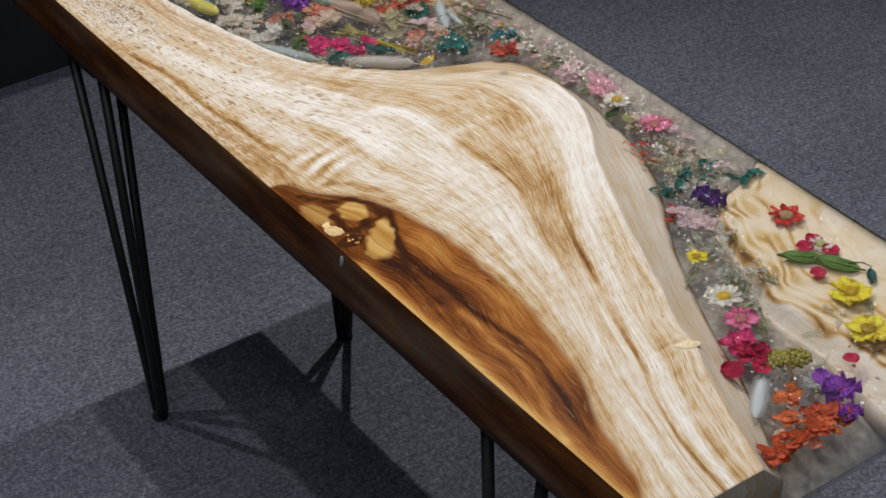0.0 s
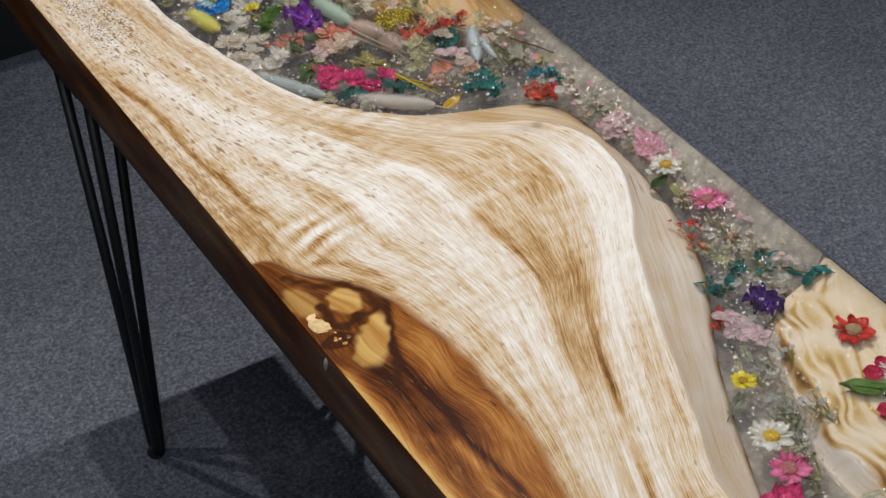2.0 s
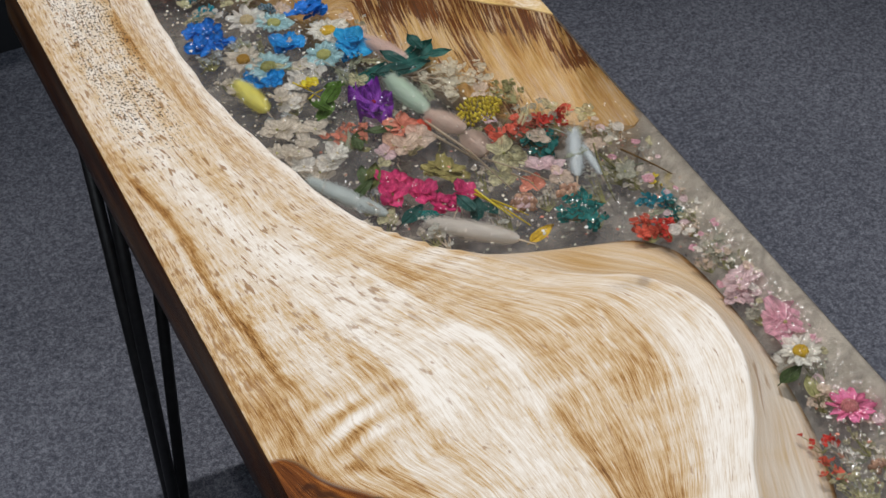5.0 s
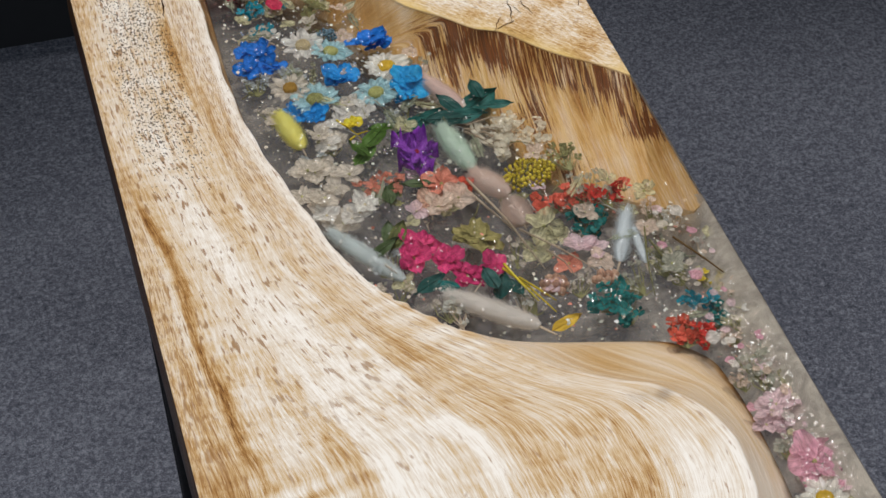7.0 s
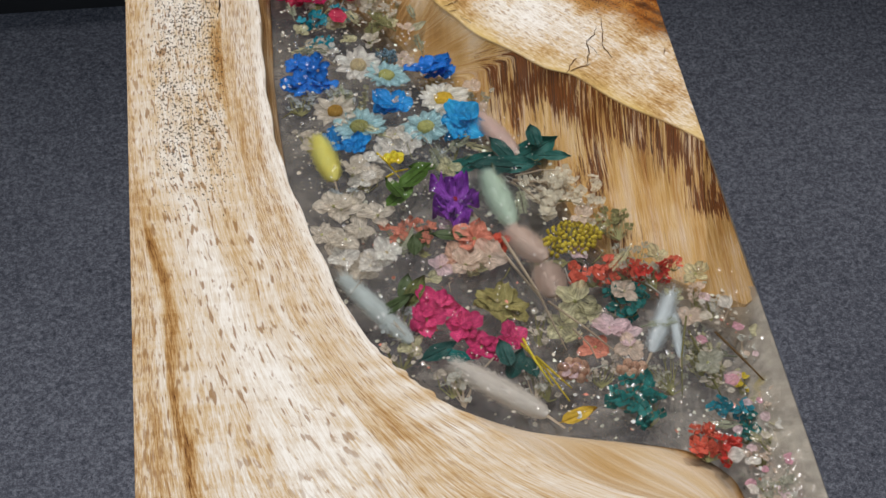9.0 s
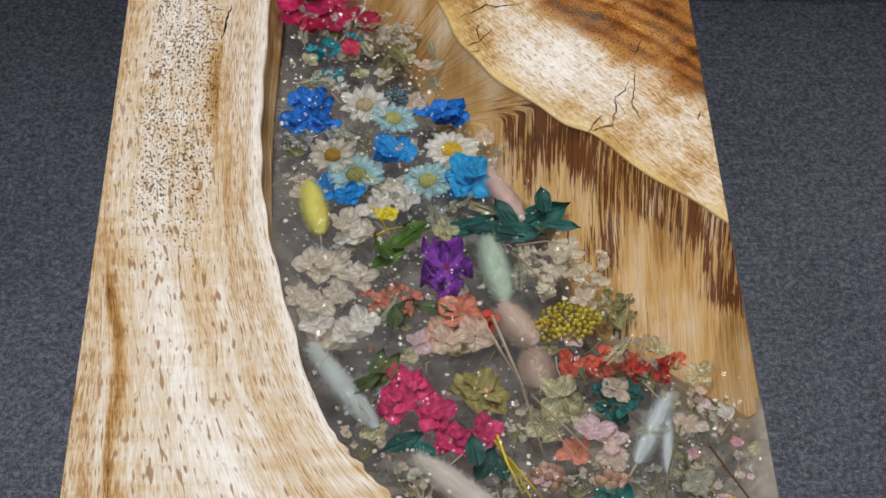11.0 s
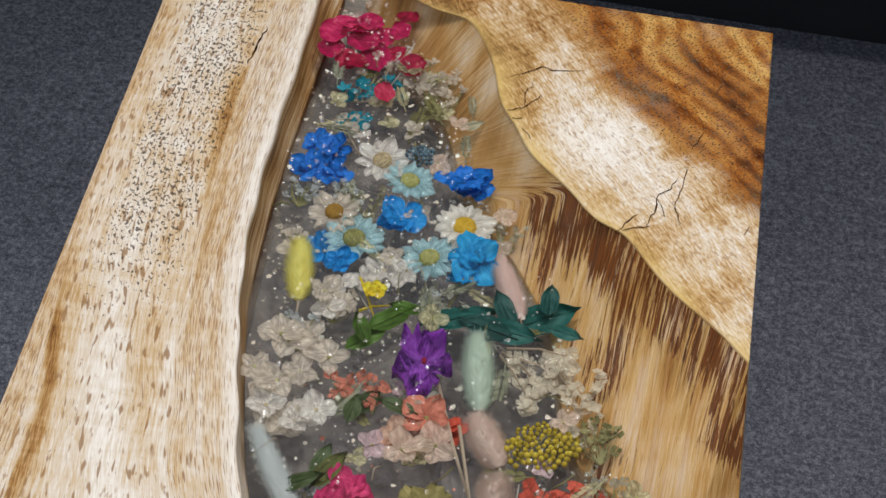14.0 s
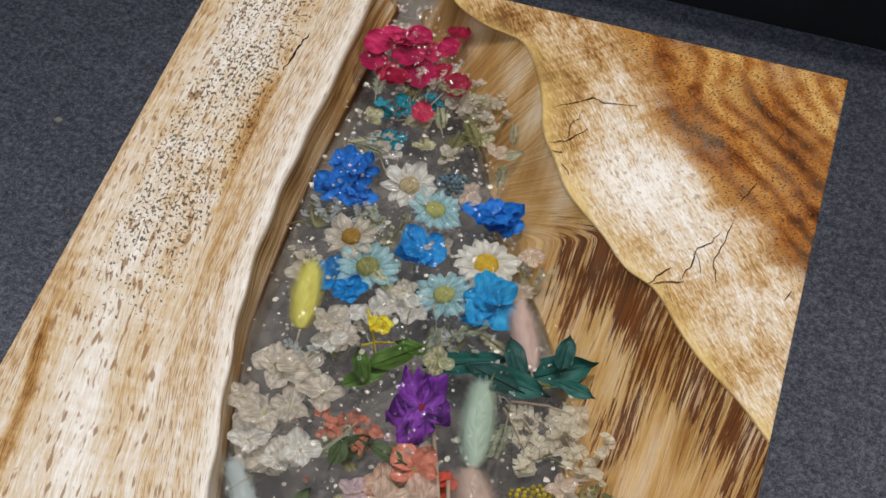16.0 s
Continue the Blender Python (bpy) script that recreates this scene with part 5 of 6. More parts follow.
hare_tail(0.320, 1.107, 0.0580, 0.0240, "mintfur", 100)
sprig(0.363, 1.115, 0.021, 0.016, "creambud", 30, 0.0065)
sprig(0.379, 1.130, 0.014, 0.013, "creambud", 18, 0.0065)
stalk(0.334, 1.127, 0.377, 1.120, "beige", 0.0012)
stalk(0.336, 1.126, 0.366, 1.102, "beige", 0.0012)
stalk(0.337, 1.130, 0.382, 1.133, "beige", 0.001)
stalk(0.333, 1.125, 0.357, 1.094, "beige", 0.0012)
sprig(0.357, 1.094, 0.011, 0.013, "creambud", 16, 0.007)
sprig(0.396, 1.107, 0.013, 0.016, "creambud", 18, 0.0065)
sprig(0.226, 1.078, 0.013, 0.010, "coral", 16, 0.007)
sprig(0.252, 1.075, 0.010, 0.013, "coral", 10, 0.006)
leaf(0.245, 1.065, 0.0300, "darkgreen", 52)
leaf(0.267, 1.065, 0.0260, "darkgreen", 164)
leaf(0.238, 1.056, 0.0240, "darkgreen", 82)
blossom(0.181, 1.042, 0.0140, "cream", 4)
blossom(0.213, 1.048, 0.0140, "offwhite", 4)
blossom(0.191, 1.041, 0.0130, "cream", 4)
blossom(0.161, 1.079, 0.0120, "cream", 4)
blossom(0.290, 1.059, 0.0170, "coral", 5)
blossom(0.274, 1.045, 0.0150, "peach", 5)
blossom(0.300, 1.039, 0.0150, "offpeach", 5)
blossom(0.278, 1.028, 0.0150, "offpeach", 4)
blossom(0.309, 1.056, 0.0120, "redcoral", 5)
hare_tail(0.335, 1.050, 0.0400, 0.0260, "peachfur", 122)
stalk(0.291, 1.097, 0.338, 0.984, "beige", 0.002)
stalk(0.314, 1.056, 0.346, 0.927, "beige", 0.0016)
umbel(0.3745, 1.055, 0.0230, "umbelyellow", 80, 0.0012)
umbel(0.355, 1.045, 0.0130, "umbelyellow", 25, 0.0012)
umbel(0.390, 1.057, 0.0130, "umbelyellow", 25, 0.0012)
sprig(0.413, 1.068, 0.013, 0.015, "olive", 22, 0.005)
sprig(0.400, 1.079, 0.011, 0.012, "creambud", 14, 0.0065)
sprig(0.382, 1.014, 0.015, 0.009, "redcoral", 18, 0.008)
sprig(0.413, 1.017, 0.015, 0.012, "redcoral", 22, 0.008)
sprig(0.433, 1.006, 0.013, 0.009, "red", 16, 0.008)
sprig(0.456, 1.017, 0.006, 0.006, "redcoral", 4, 0.006)
sprig(0.404, 0.976, 0.013, 0.013, "tealdark", 20, 0.008)
sprig(0.418, 0.984, 0.009, 0.007, "tealdark", 8, 0.007)
blossom(0.362, 0.976, 0.0170, "khaki", 4)
blossom(0.348, 0.958, 0.0140, "khaki", 4)
blossom(0.371, 0.963, 0.0130, "khaki", 4)
blossom(0.300, 0.987, 0.0220, "olivef", 6)
hare_tail(0.347, 1.006, 0.0300, 0.0260, "peachfur", 94)
blossom(0.247, 0.990, 0.0170, "magenta2", 5)
blossom(0.238, 0.972, 0.0160, "magenta2", 5)
blossom(0.267, 0.964, 0.0160, "magenta2", 5)
blossom(0.279, 0.945, 0.0160, "magenta2", 5)
blossom(0.305, 0.949, 0.0140, "magenta2", 5)
hare_tail(0.199, 0.990, 0.0780, 0.0200, "greyfur", 124)
stalk(0.208, 0.980, 0.221, 0.956, "beige", 0.002)
leaf(0.232, 1.004, 0.0320, "oliveleaf", 56)
leaf(0.216, 0.990, 0.0300, "darkgreen", 24)
leaf(0.225, 1.012, 0.0260, "darkgreen", 74)
leaf(0.244, 0.938, 0.0300, "darkteal", 24)
leaf(0.254, 0.933, 0.0260, "teal", 156)
leaf(0.296, 0.930, 0.0300, "darkteal", 96)
leaf(0.304, 0.920, 0.0300, "darkteal", 62)
leaf(0.314, 0.917, 0.0260, "darkteal", 104)
stalk(0.313, 0.943, 0.329, 0.893, "yellowp", 0.0014)
stalk(0.320, 0.922, 0.343, 0.888, "yellowp", 0.0012)
hare_tail(0.287, 0.895, 0.0800, 0.0240, "whitefur", 136)
blossom(0.385, 0.945, 0.0150, "palepink", 4)
blossom(0.371, 0.932, 0.0130, "coral", 4)
blossom(0.397, 0.937, 0.0120, "palepink", 4)
umbel(0.348, 0.908, 0.0120, "peachp", 14, 0.0025)
umbel(0.395, 0.902, 0.0100, "peachp", 10, 0.0025)
stalk(0.340, 0.979, 0.394, 0.907, "beige", 0.0012)
stalk(0.355, 0.948, 0.369, 0.912, "beige", 0.001)
plume(0.431, 0.952, 0.0700, 0.0250, "whiteblue", 64)
plume(0.440, 0.935, 0.0460, 0.0140, "whiteblue", 84)
blossom(0.177, 1.048, 0.0130, "offwhite", 4)
blossom(0.208, 1.048, 0.0130, "offwhite", 4)
blossom(0.199, 1.040, 0.0110, "offwhite", 4)
blossom(0.170, 1.065, 0.0120, "cream", 4)
blossom(0.194, 1.080, 0.0140, "cream", 4)
blossom(0.174, 1.109, 0.0150, "cream", 4)
sprig(0.422, 0.902, 0.017, 0.017, "greyherb", 26, 0.004)
sprig(0.454, 0.927, 0.013, 0.023, "greyherb", 20, 0.004)
sprig(0.391, 0.881, 0.020, 0.013, "teal", 26, 0.008)
sprig(0.399, 0.861, 0.015, 0.012, "teal", 18, 0.008)
leaf(0.346, 0.866, 0.0280, "goldp", 15)
stalk(0.311, 0.940, 0.340, 0.878, "yellowp", 0.0013)
sprig(0.441, 0.828, 0.014, 0.013, "redcoral", 20, 0.008)
sprig(0.455, 0.817, 0.007, 0.010, "red", 10, 0.007)
sprig(0.461, 0.857, 0.015, 0.007, "tealblue", 12, 0.008)
sprig(0.472, 0.839, 0.009, 0.010, "teal", 10, 0.008)
sprig(0.462, 0.911, 0.020, 0.021, "khaki", 24, 0.004)
sprig(0.488, 0.881, 0.013, 0.010, "umbelyellow", 14, 0.005)
stalk(0.470, 0.931, 0.503, 0.866, "brownst", 0.0012)
stalk(0.450, 0.937, 0.462, 0.860, "olive", 0.0012)
stalk(0.451, 0.952, 0.429, 0.870, "olive", 0.001)
blossom(0.456, 0.898, 0.0120, "greyherb", 4)
sprig(0.477, 0.773, 0.010, 0.013, "greyherb", 18, 0.005)
blossom(0.479, 0.725, 0.0150, "palepink", 5)
blossom(0.485, 0.709, 0.0150, "palepink", 5)
blossom(0.465, 0.712, 0.0130, "palepink", 5)
blossom(0.481, 0.659, 0.0220, "pinkf", 5)
blossom(0.487, 0.722, 0.0150, "palepink", 5)
blossom(0.482, 0.664, 0.0190, "pinkf", 5)
daisy(0.473, 0.622, 0.0190, "white", "yellowc", 13)
leaf(0.453, 0.606, 0.0300, "darkgreen", 19)
leaf(0.461, 0.587, 0.0260, "olive", 74)
daisy(0.475, 0.551, 0.0210, "pink", "pinkc", 11)
loose_petal(0.523, 0.549, 0.0160, "pink")
loose_petal(0.518, 0.632, 0.0160, "palepink")
sprig(0.432, 0.537, 0.014, 0.010, "red", 8, 0.006)
sprig(0.429, 0.507, 0.014, 0.014, "redcoral", 10, 0.006)
sprig(0.435, 0.476, 0.021, 0.019, "khaki", 24, 0.005)
sprig(0.473, 0.472, 0.018, 0.014, "creambud", 12, 0.006)
umbel(0.460, 0.489, 0.0070, "peachp", 10, 0.0015)
sprig(0.409, 0.442, 0.021, 0.012, "tealdark", 12, 0.009)
sprig(0.446, 0.437, 0.017, 0.014, "tealdark", 10, 0.009)
leaf(0.475, 0.442, 0.0160, "teal", -5)
leaf(0.481, 0.414, 0.0220, "tealdark", 108)
leaf(0.479, 0.390, 0.0220, "tealdark", 30)
leaf(0.499, 0.390, 0.0200, "tealdark", 125)
leaf(0.521, 0.392, 0.0220, "teal", -6)
stalk(0.458, 0.436, 0.524, 0.386, "olive", 0.001)
pansy(0.418, 0.390, 0.0210, "purple")
blossom(0.372, 0.369, 0.0150, "palepink", 5)
blossom(0.379, 0.349, 0.0150, "palepink", 5)
blossom(0.373, 0.391, 0.0130, "palepink", 5)
sprig(0.369, 0.397, 0.014, 0.014, "red", 8, 0.006)
daisy(0.327, 0.309, 0.0130, "yellowp", "yellowc", 10)
fern(0.305, 0.292, 0.0400, "greygreen", 30)
fern(0.355, 0.337, 0.0300, "greygreen", 67)
daisy(0.303, 0.237, 0.0210, "white", "yellowc", 14)
sprig(0.344, 0.264, 0.019, 0.022, "greyherb", 26, 0.004)
sprig(0.316, 0.207, 0.019, 0.026, "greyherb", 26, 0.004)
fern(0.339, 0.241, 0.0400, "greygreen", 38)
daisy(0.291, 0.197, 0.0200, "pink", "pinkc", 12)
blossom(0.262, 0.168, 0.0200, "magenta2", 5)
blossom(0.259, 0.147, 0.0170, "crimson", 5)
loose_petal(0.223, 0.138, 0.0220, "crimson")
loose_petal(0.250, 0.124, 0.0180, "crimson")
umbel(0.277, 0.127, 0.0150, "umbelgreen", 34, 0.0017)
umbel(0.295, 0.116, 0.0170, "umbelgreen", 34, 0.0017)
stalk(0.280, 0.113, 0.257, 0.074, "brownst", 0.0016)
plume(0.218, 0.092, 0.0580, 0.0260, "whiteblue", 40)
blossom(0.239, 0.071, 0.0170, "orange", 4)
blossom(0.214, 0.046, 0.0170, "orange", 4)
blossom(0.244, 0.040, 0.0160, "orangered", 4)
blossom(0.263, 0.031, 0.0170, "orangered", 4)
blossom(0.262, 0.011, 0.0130, "orange", 4)
blossom(0.215, 0.019, 0.0150, "coral", 4)
blossom(0.194, 0.014, 0.0150, "orange", 4)
blossom(0.187, -0.016, 0.0170, "orangered", 4)
blossom(0.164, -0.024, 0.0150, "orangered", 4)
blossom(0.230, -0.013, 0.0170, "orangered", 4)
blossom(0.241, 0.005, 0.0130, "orange", 4)
loose_petal(0.194, 0.030, 0.0220, "peach")
pansy(0.292, 0.048, 0.0220, "violet")
loose_petal(0.290, 0.070, 0.0260, "violet")
pansy(0.272, -0.005, 0.0150, "violet")
daisy(0.466, 0.306, 0.0220, "red", "creamc", 8)
loose_petal(0.440, 0.249, 0.0180, "crimson")
loose_petal(0.458, 0.253, 0.0180, "crimson")
loose_petal(0.459, 0.227, 0.0180, "crimson")
daisy(0.457, 0.241, 0.0140, "white", "greenc", 14)
leaf(0.420, 0.238, 0.0460, "green", 140)
leaf(0.444, 0.205, 0.0500, "green", 126)
stalk(0.457, 0.198, 0.475, 0.177, "olive", 0.0012)
loose_petal(0.415, 0.203, 0.0170, "crimson")
leaf(0.461, 0.166, 0.0240, "darkteal", 49)
daisy(0.417, 0.156, 0.0230, "yellowp", "yellowc", 15)
daisy(0.388, 0.101, 0.0240, "yellowp", "yellowc", 15)
sprig(0.387, 0.148, 0.016, 0.017, "creambud", 22, 0.003)
loose_petal(0.339, 0.079, 0.0160, "crimson")
fern(0.417, 0.126, 0.0260, "greygreen", 56)
sprig(0.369, 0.245, 0.013, 0.022, "palegrey", 18, 0.004)
leaf(0.377, 0.076, 0.0220, "browned", -9)
sprig(0.222, 0.067, 0.035, 0.040, "wispy", 30, 0.003)


# ---- haze, crumbs and bubbles in the casting ----
def haze_material():
    m, nt, b = mat("resin_haze")
    nt.nodes.remove(b)
    tc = nt.nodes.new("ShaderNodeTexCoord").outputs["Object"]
    cloud = noise_on(nt, tc, 26, 5, 0.65, 0.6)
    fac = calc(nt, "MULTIPLY", attr(nt, "haze"), ramp(nt, cloud, [(0.30, (0.45, 0.45, 0.45)), (0.72, (1.25, 1.25, 1.25))]), True)
    clear = nt.nodes.new("ShaderNodeBsdfTransparent")
    milk = node(nt, "ShaderNodeBsdfDiffuse", Color=(0.52, 0.47, 0.41, 1))
    nt.links.new(ramp(nt, noise_on(nt, tc, 60, 4, 0.6), [(0.35, (0.50, 0.45, 0.385)), (0.65, (0.77, 0.70, 0.60))]), milk.inputs["Color"])
    glow = nt.nodes.new("ShaderNodeBsdfTranslucent")
    nt.links.new(milk.inputs["Color"].links[0].from_socket, glow.inputs["Color"])
    half = nt.nodes.new("ShaderNodeMixShader")
    half.inputs[0].default_value = 0.4
    nt.links.new(milk.outputs[0], half.inputs[1])
    nt.links.new(glow.outputs[0], half.inputs[2])
    mixer = nt.nodes.new("ShaderNodeMixShader")
    nt.links.new(fac, mixer.inputs[0])
    nt.links.new(clear.outputs[0], mixer.inputs[1])
    nt.links.new(half.outputs[0], mixer.inputs[2])
    nt.links.new(mixer.outputs[0], nt.nodes["Material Output"].inputs["Surface"])
    return m


CLOUD = haze_material()


def haze_sheet():
    # added sheet: the resin's inner haze painted as one milky film
    ys = np.linspace(0.004, L - 0.004, 160)
    rows = []
    for y in ys:
        a, c = float(FOOT(y)) - 0.012, W - 0.0002
        if y > 0.97:
            c = float(FAR_FOOT(y)) + 0.012
        if y < 0.402:
            c = min(float(NEAR_FOOT(y)) + 0.022, W - 0.0008)
        a = min(a, c - 0.004)
        rows.append(np.stack([np.linspace(a, c, 30), np.full(30, y), np.full(30, 0.709)], -1))
    P = np.array(rows)
    x, y = P[..., 0], P[..., 1]
    P[..., 2] += 0.0398 * np.clip((x - 0.452 - 0.040 * step(0.84, 0.98, y)) / (0.058 - 0.040 * step(0.84, 0.98, y)), 0, 1) * step(1.05, 0.99, y) * step(0.385, 0.41, y)
    P[..., 2] -= 0.039 * (1 - np.clip(y / 0.10, 0, 1))
    P[..., 2] = np.maximum(P[..., 2], LOW + 0.002)
    h = 0.36 + 0.10 * wobble(x, y, 5, 5, 51)
    # denser haze along the right rim and both ends, to brighten them
    h += 0.36 * step(0.12, 0.0, W - x) * step(1.06, 0.86, y) * step(0.34, 0.46, y)
    h += 0.40 * step(0.42, 0.30, y) + 0.25 * step(0.12, 0.03, y) + 0.40 * step(1.38, 1.47, y)
    h += 0.35 * step(0.014, 0.002, W - x) * step(1.05, 0.99, y) * step(0.36, 0.42, y)
    h += 0.10 * bell(x, y, 0.46, 0.70, 0.06, 0.3)
    ob = grid_mesh("haze_sheet", P, {"haze": np.clip(h, 0, 0.92)}, CLOUD, table, False, "added milky film for the haze in the resin")
    return ob


haze_sheet()


def veil_sheet():
    """Added thin film, faintly milky, that paints a haze over the flowers."""
    ys = np.linspace(0.003, L - 0.003, 120)
    rows = []
    for y in ys:
        a, c = float(EDGE(y)) + 0.001, min(W - 0.002, float(FAR_EDGE(y)) - 0.001)
        rows.append(np.stack([np.linspace(a, c, 24), np.full(24, y), np.full(24, TOP - 0.0022)], -1))
    P = np.array(rows)
    x, y = P[..., 0], P[..., 1]
    return grid_mesh("veil_sheet", P, {"haze": 0.036 - 0.014 * step(1.0, 1.2, y) + 0.015 * wobble(x, y, 5, 5, 52)}, CLOUD, table, False, "added faintly milky film for haze over the flowers")


veil_sheet()


def crumbs(name, tint, count, y0, y1, seed, label):
    r = random.Random(seed)
    vs, fs = [], []
    while len(fs) < count * 2:
        y = r.uniform(y0, y1)
        a, c = float(FOOT(y)) + 0.006, min(W - 0.01, float(FAR_FOOT(y)) + 0.01 if y > 0.97 else W)
        if y < 0.37:
            c = float(NEAR_FOOT(y)) + 0.02
        if c <= a:
            continue
        x, z, s, t = r.uniform(a, c), r.uniform(0.712, 0.738), r.uniform(0.0007, 0.0028), r.uniform(0, 6.28)
        k = len(vs)
        for q in range(5):
            l = s * r.uniform(0.5, 1.1)
            vs.append((x + l * math.cos(t + q * 1.257), y + l * math.sin(t + q * 1.257), z + r.uniform(-0.4, 0.4) * s))
        fs += [(k, k + 1, k + 2, k + 3), (k, k + 3, k + 4)]
    me = bpy.data.meshes.new(name)
    me.from_pydata(vs, [], fs)
    m, nt, b = mat("crumbs_" + tint)
    isl = nt.nodes.new("ShaderNodeNewGeometry").outputs["Random Per Island"]
    c = TINTS[tint][0]
    nt.links.new(ramp(nt, isl, [(0.0, tuple(q * 0.45 for q in c)), (0.5, c), (1.0, tuple(min(q * 1.4 + 0.05, 0.85) for q in c))]), b.inputs["Base Color"])
    b.inputs["Roughness"].default_value = 0.7
    me.materials.append(m)
    tagged(new(name, me), label, "petal crumbs", kind="stuff")


# small pale blossoms and sprigs that fill the bed between the larger flowers
fill = random.Random(21)


def crowds(x, y):
    return any(math.hypot(x - a, y - b) < 0.017 for a, b in KEPT_CLEAR)


for k in range(70):
    y = fill.uniform(0.90, 1.40)
    x = fill.uniform(float(FOOT(y)) + 0.012, float(FAR_FOOT(y)) + 0.01 if y > 0.97 else 0.47)
    if crowds(x, y):
        continue
    pick = ("cream", "offwhite", "khaki", "cream", "palegrey")[k % 5] if x < 0.24 else ("offpeach", "khaki", "palepink", "greyherb", "cream")[k % 5]
    if k % 5 < 3:
        blossom(x, y, fill.uniform(0.008, 0.013), pick, 4)
    else:
        sprig(x, y, 0.014, 0.014, pick, 12, 0.005)
for k in range(26):
    y = fill.uniform(0.40, 0.92)
    x = fill.uniform(min(float(FOOT(y)) + 0.008, 0.485), 0.500)
    if crowds(x, y):
        continue
    sprig(x, y, 0.010, 0.014, ("greyherb", "wispy", "khaki")[k % 3], 10, 0.005)
for k in range(16):
    y = fill.uniform(0.03, 0.34)
    x = fill.uniform(float(FOOT(y)) + 0.006, float(NEAR_FOOT(y)))
    if crowds(x, y):
        continue
    sprig(x, y, 0.010, 0.012, ("greyherb", "wispy", "palegrey")[k % 3], 10, 0.005)

for k in range(90):
    y = fill.uniform(0.40, 1.02)
    x = fill.uniform(0.445 + 0.03 * fill.random(), 0.506)
    if crowds(x, y):
        continue
    loose_petal(x, y, fill.uniform(0.005, 0.012), ("palepink", "offwhite", "offpeach", "cream", "palepink", "pinkf", "khaki")[k % 7])
for k in range(24):
    y = fill.uniform(0.40, 0.98)
    sprig(fill.uniform(0.45, 0.502), y, 0.008, 0.010, ("wispy", "cream", "offpeach")[k % 3], 12, 0.004)
for k in range(46):
    y = fill.uniform(0.88, 1.44)
    x = fill.uniform(float(FOOT(y)) + 0.012, float(FAR_FOOT(y)) if y > 0.97 else 0.48)
    if crowds(x, y):
        continue
    fern(x, y, fill.uniform(0.020, 0.036), ("greygreen", "khaki", "olive", "palegreen", "wispy")[k % 5], fill.uniform(0, 360))
for k in range(26):
    y = fill.uniform(0.06, 0.90)
    x = fill.uniform(min(float(FOOT(y)) + 0.01, 0.48), float(NEAR_FOOT(y)) if y < 0.36 else 0.50)
    if crowds(x, y):
        continue
    fern(x, y, fill.uniform(0.016, 0.028), ("greygreen", "khaki", "palegreen", "wispy")[k % 4], fill.uniform(0, 360))
for k in range(34):
    y = fill.uniform(0.88, 1.42)
    x = fill.uniform(float(FOOT(y)) + 0.012, float(FAR_FOOT(y)) - 0.01 if y > 0.97 else 0.47)
    if crowds(x, y):
        continue
    a = fill.uniform(0, 6.28)
    l = fill.uniform(0.012, 0.03)
    stalk(x, y, x + l * math.cos(a), y + l * math.sin(a), ("beige", "wispy", "olive")[k % 3], fill.uniform(0.0004, 0.0009))

crumbs("petal_crumbs", "cream", 800, 0.86, 1.46, 1, "scattered cream petal crumbs in the resin")
crumbs("petal_crumbs", "greyherb", 620, 0.36, 1.30, 2, "scattered grey-green herb crumbs in the resin")
crumbs("petal_crumbs", "offwhite", 420, 0.02, 0.95, 3, "scattered pale petal crumbs in the resin")
crumbs("petal_crumbs", "coral", 160, 0.02, 1.10, 4, "scattered coral petal crumbs in the resin")


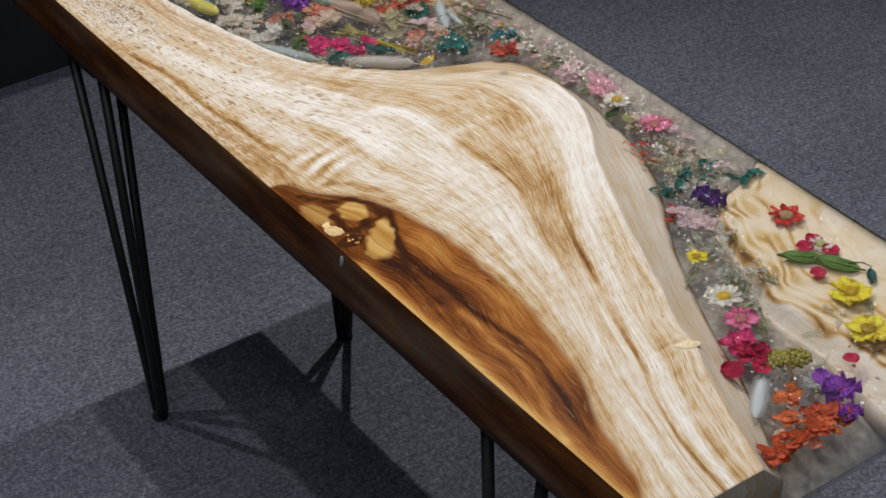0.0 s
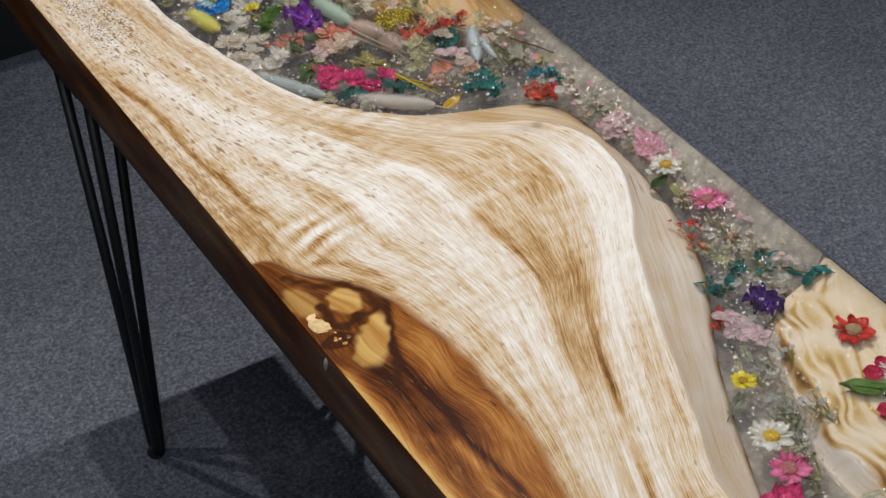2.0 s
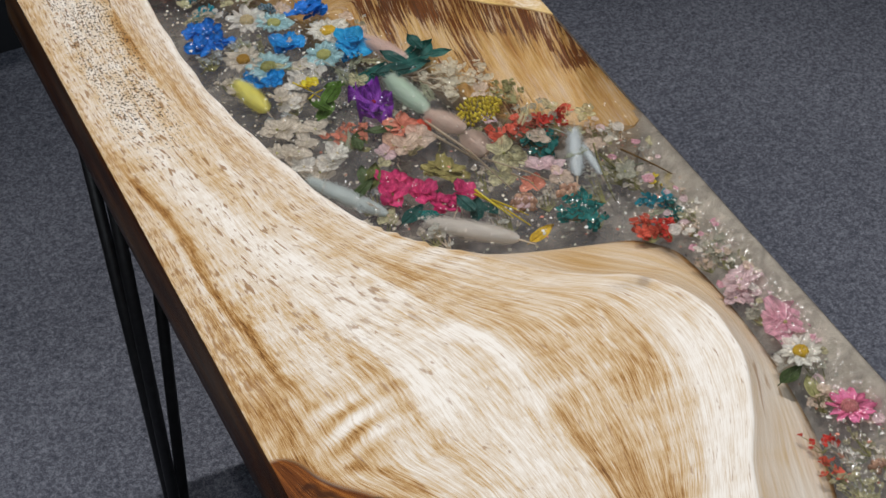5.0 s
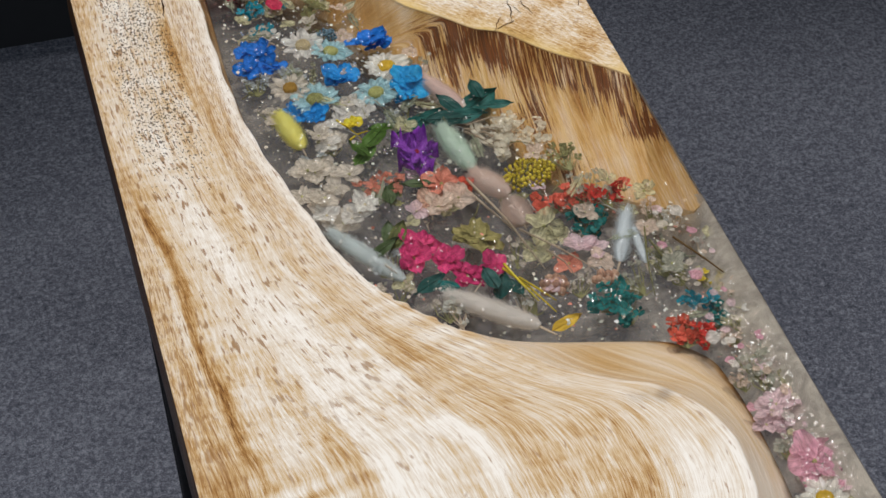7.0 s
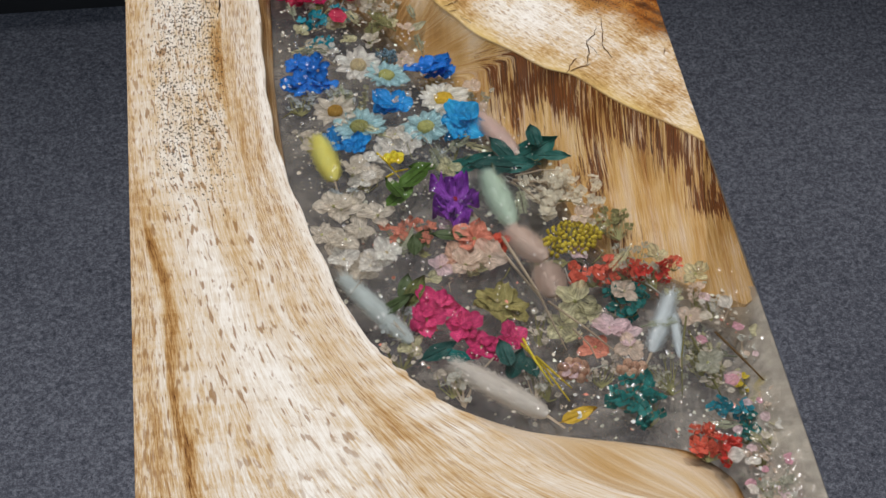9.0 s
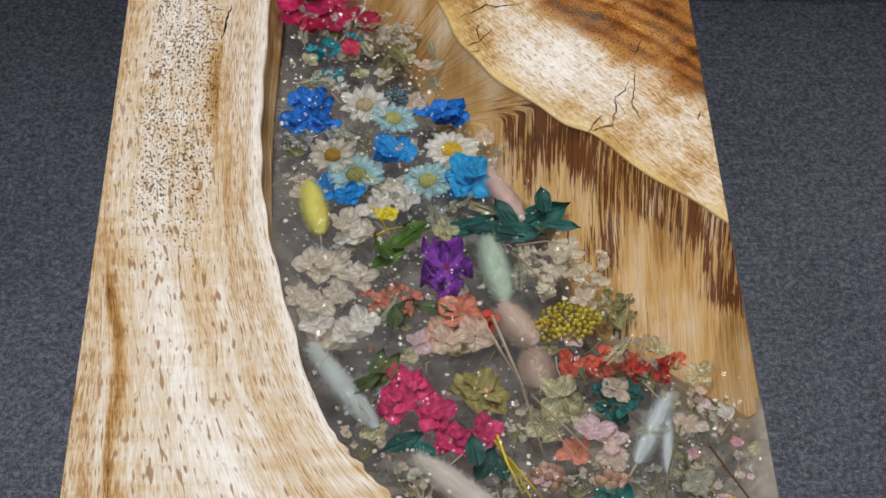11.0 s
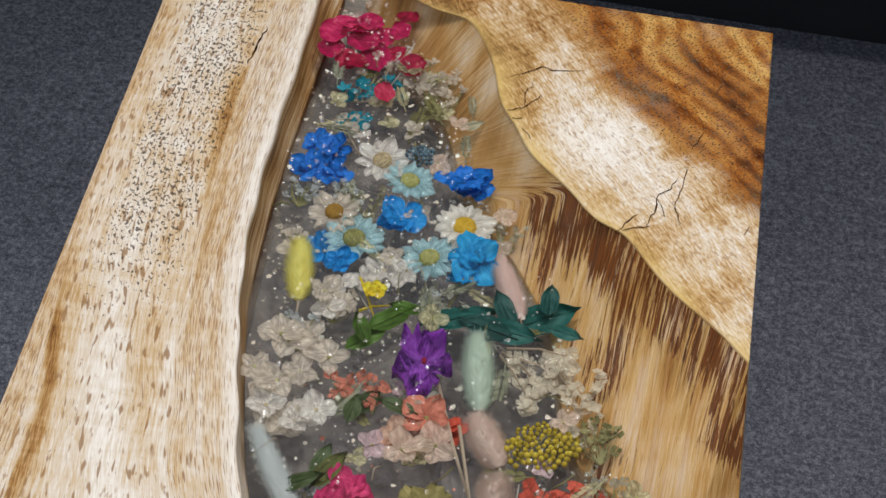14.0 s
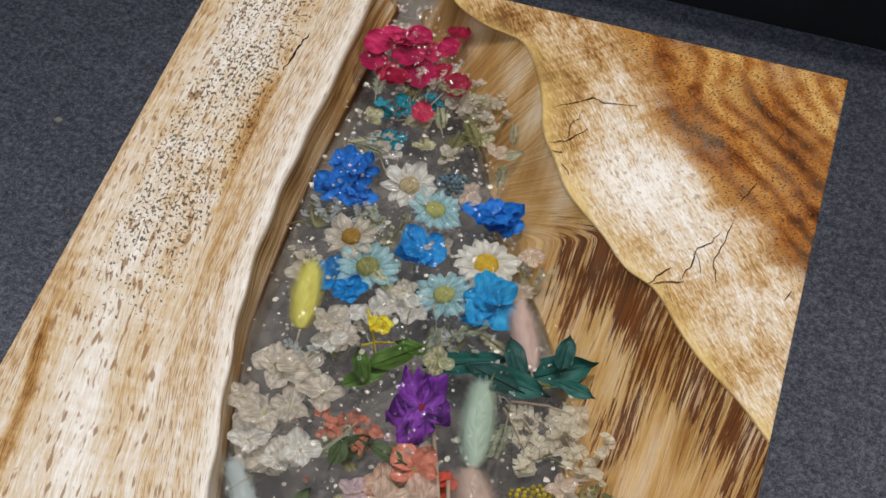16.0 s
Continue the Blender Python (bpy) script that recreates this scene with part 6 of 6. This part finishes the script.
def bubbles():
    r = random.Random(8)
    ball = [(0, 0, 1)] + [(math.cos(k * 1.047) * q, math.sin(k * 1.047) * q, h) for q, h in ((0.8, 0.6), (0.95, -0.3)) for k in range(6)] + [(0, 0, -1)]
    sides = [(0, 1 + k, 1 + (k + 1) % 6) for k in range(6)] + [(1 + k, 7 + k, 7 + (k + 1) % 6, 1 + (k + 1) % 6) for k in range(6)] + [(13, 7 + (k + 1) % 6, 7 + k) for k in range(6)]
    vs, fs = [], []
    n = 0
    while n < 2000:
        y = r.uniform(0.01, 1.48)
        a, c = float(FOOT(y)) + 0.004, min(W - 0.006, float(FAR_FOOT(y)) + 0.008 if y > 0.99 else W)
        if c <= a or (y < 0.37 and r.random() < 0.4):
            continue
        x, z = r.uniform(a, c), r.uniform(0.7435, 0.7465)
        s = r.uniform(0.0006, 0.0013) if r.random() < 0.75 else r.uniform(0.0013, 0.0024)
        k = len(vs)
        vs += [(x + p[0] * s, y + p[1] * s, z + p[2] * s) for p in ball]
        fs += [tuple(k + i for i in f) for f in sides]
        n += 1
    m, nt, b = mat("bubble_skin")
    nt.nodes.remove(b)
    clear = node(nt, "ShaderNodeBsdfTransparent", Color=(0.90, 0.90, 0.90, 1))
    shine = node(nt, "ShaderNodeBsdfGlossy", Roughness=0.20)
    shine.inputs["Color"].default_value = (0.30, 0.30, 0.30, 1)
    skin = nt.nodes.new("ShaderNodeAddShader")
    nt.links.new(clear.outputs[0], skin.inputs[0])
    nt.links.new(shine.outputs[0], skin.inputs[1])
    nt.links.new(skin.outputs[0], nt.nodes["Material Output"].inputs["Surface"])
    me = bpy.data.meshes.new("air_bubbles")
    me.from_pydata(vs, [], fs)
    me.materials.append(m)
    ob = smooth(new("air_bubbles", me))
    tagged(ob, "tiny glinting air bubbles in clear resin", "air bubbles", kind="stuff")


bubbles()

# a bit of lint on the carpet
bm = bmesh.new()
bmesh.ops.create_icosphere(bm, subdivisions=2, radius=0.005)
for v in bm.verts:
    v.co = (v.co.x * 1.2 + 0.001 * math.sin(v.co.y * 900), v.co.y, max(v.co.z * 0.6, -0.0022))
lint = smooth(part("lint", bm, dried("wispy"), None))
lint.location = (-0.432, 1.857, 0.002)
tagged(lint, "small whitish ball of lint on grey carpet", "lint")
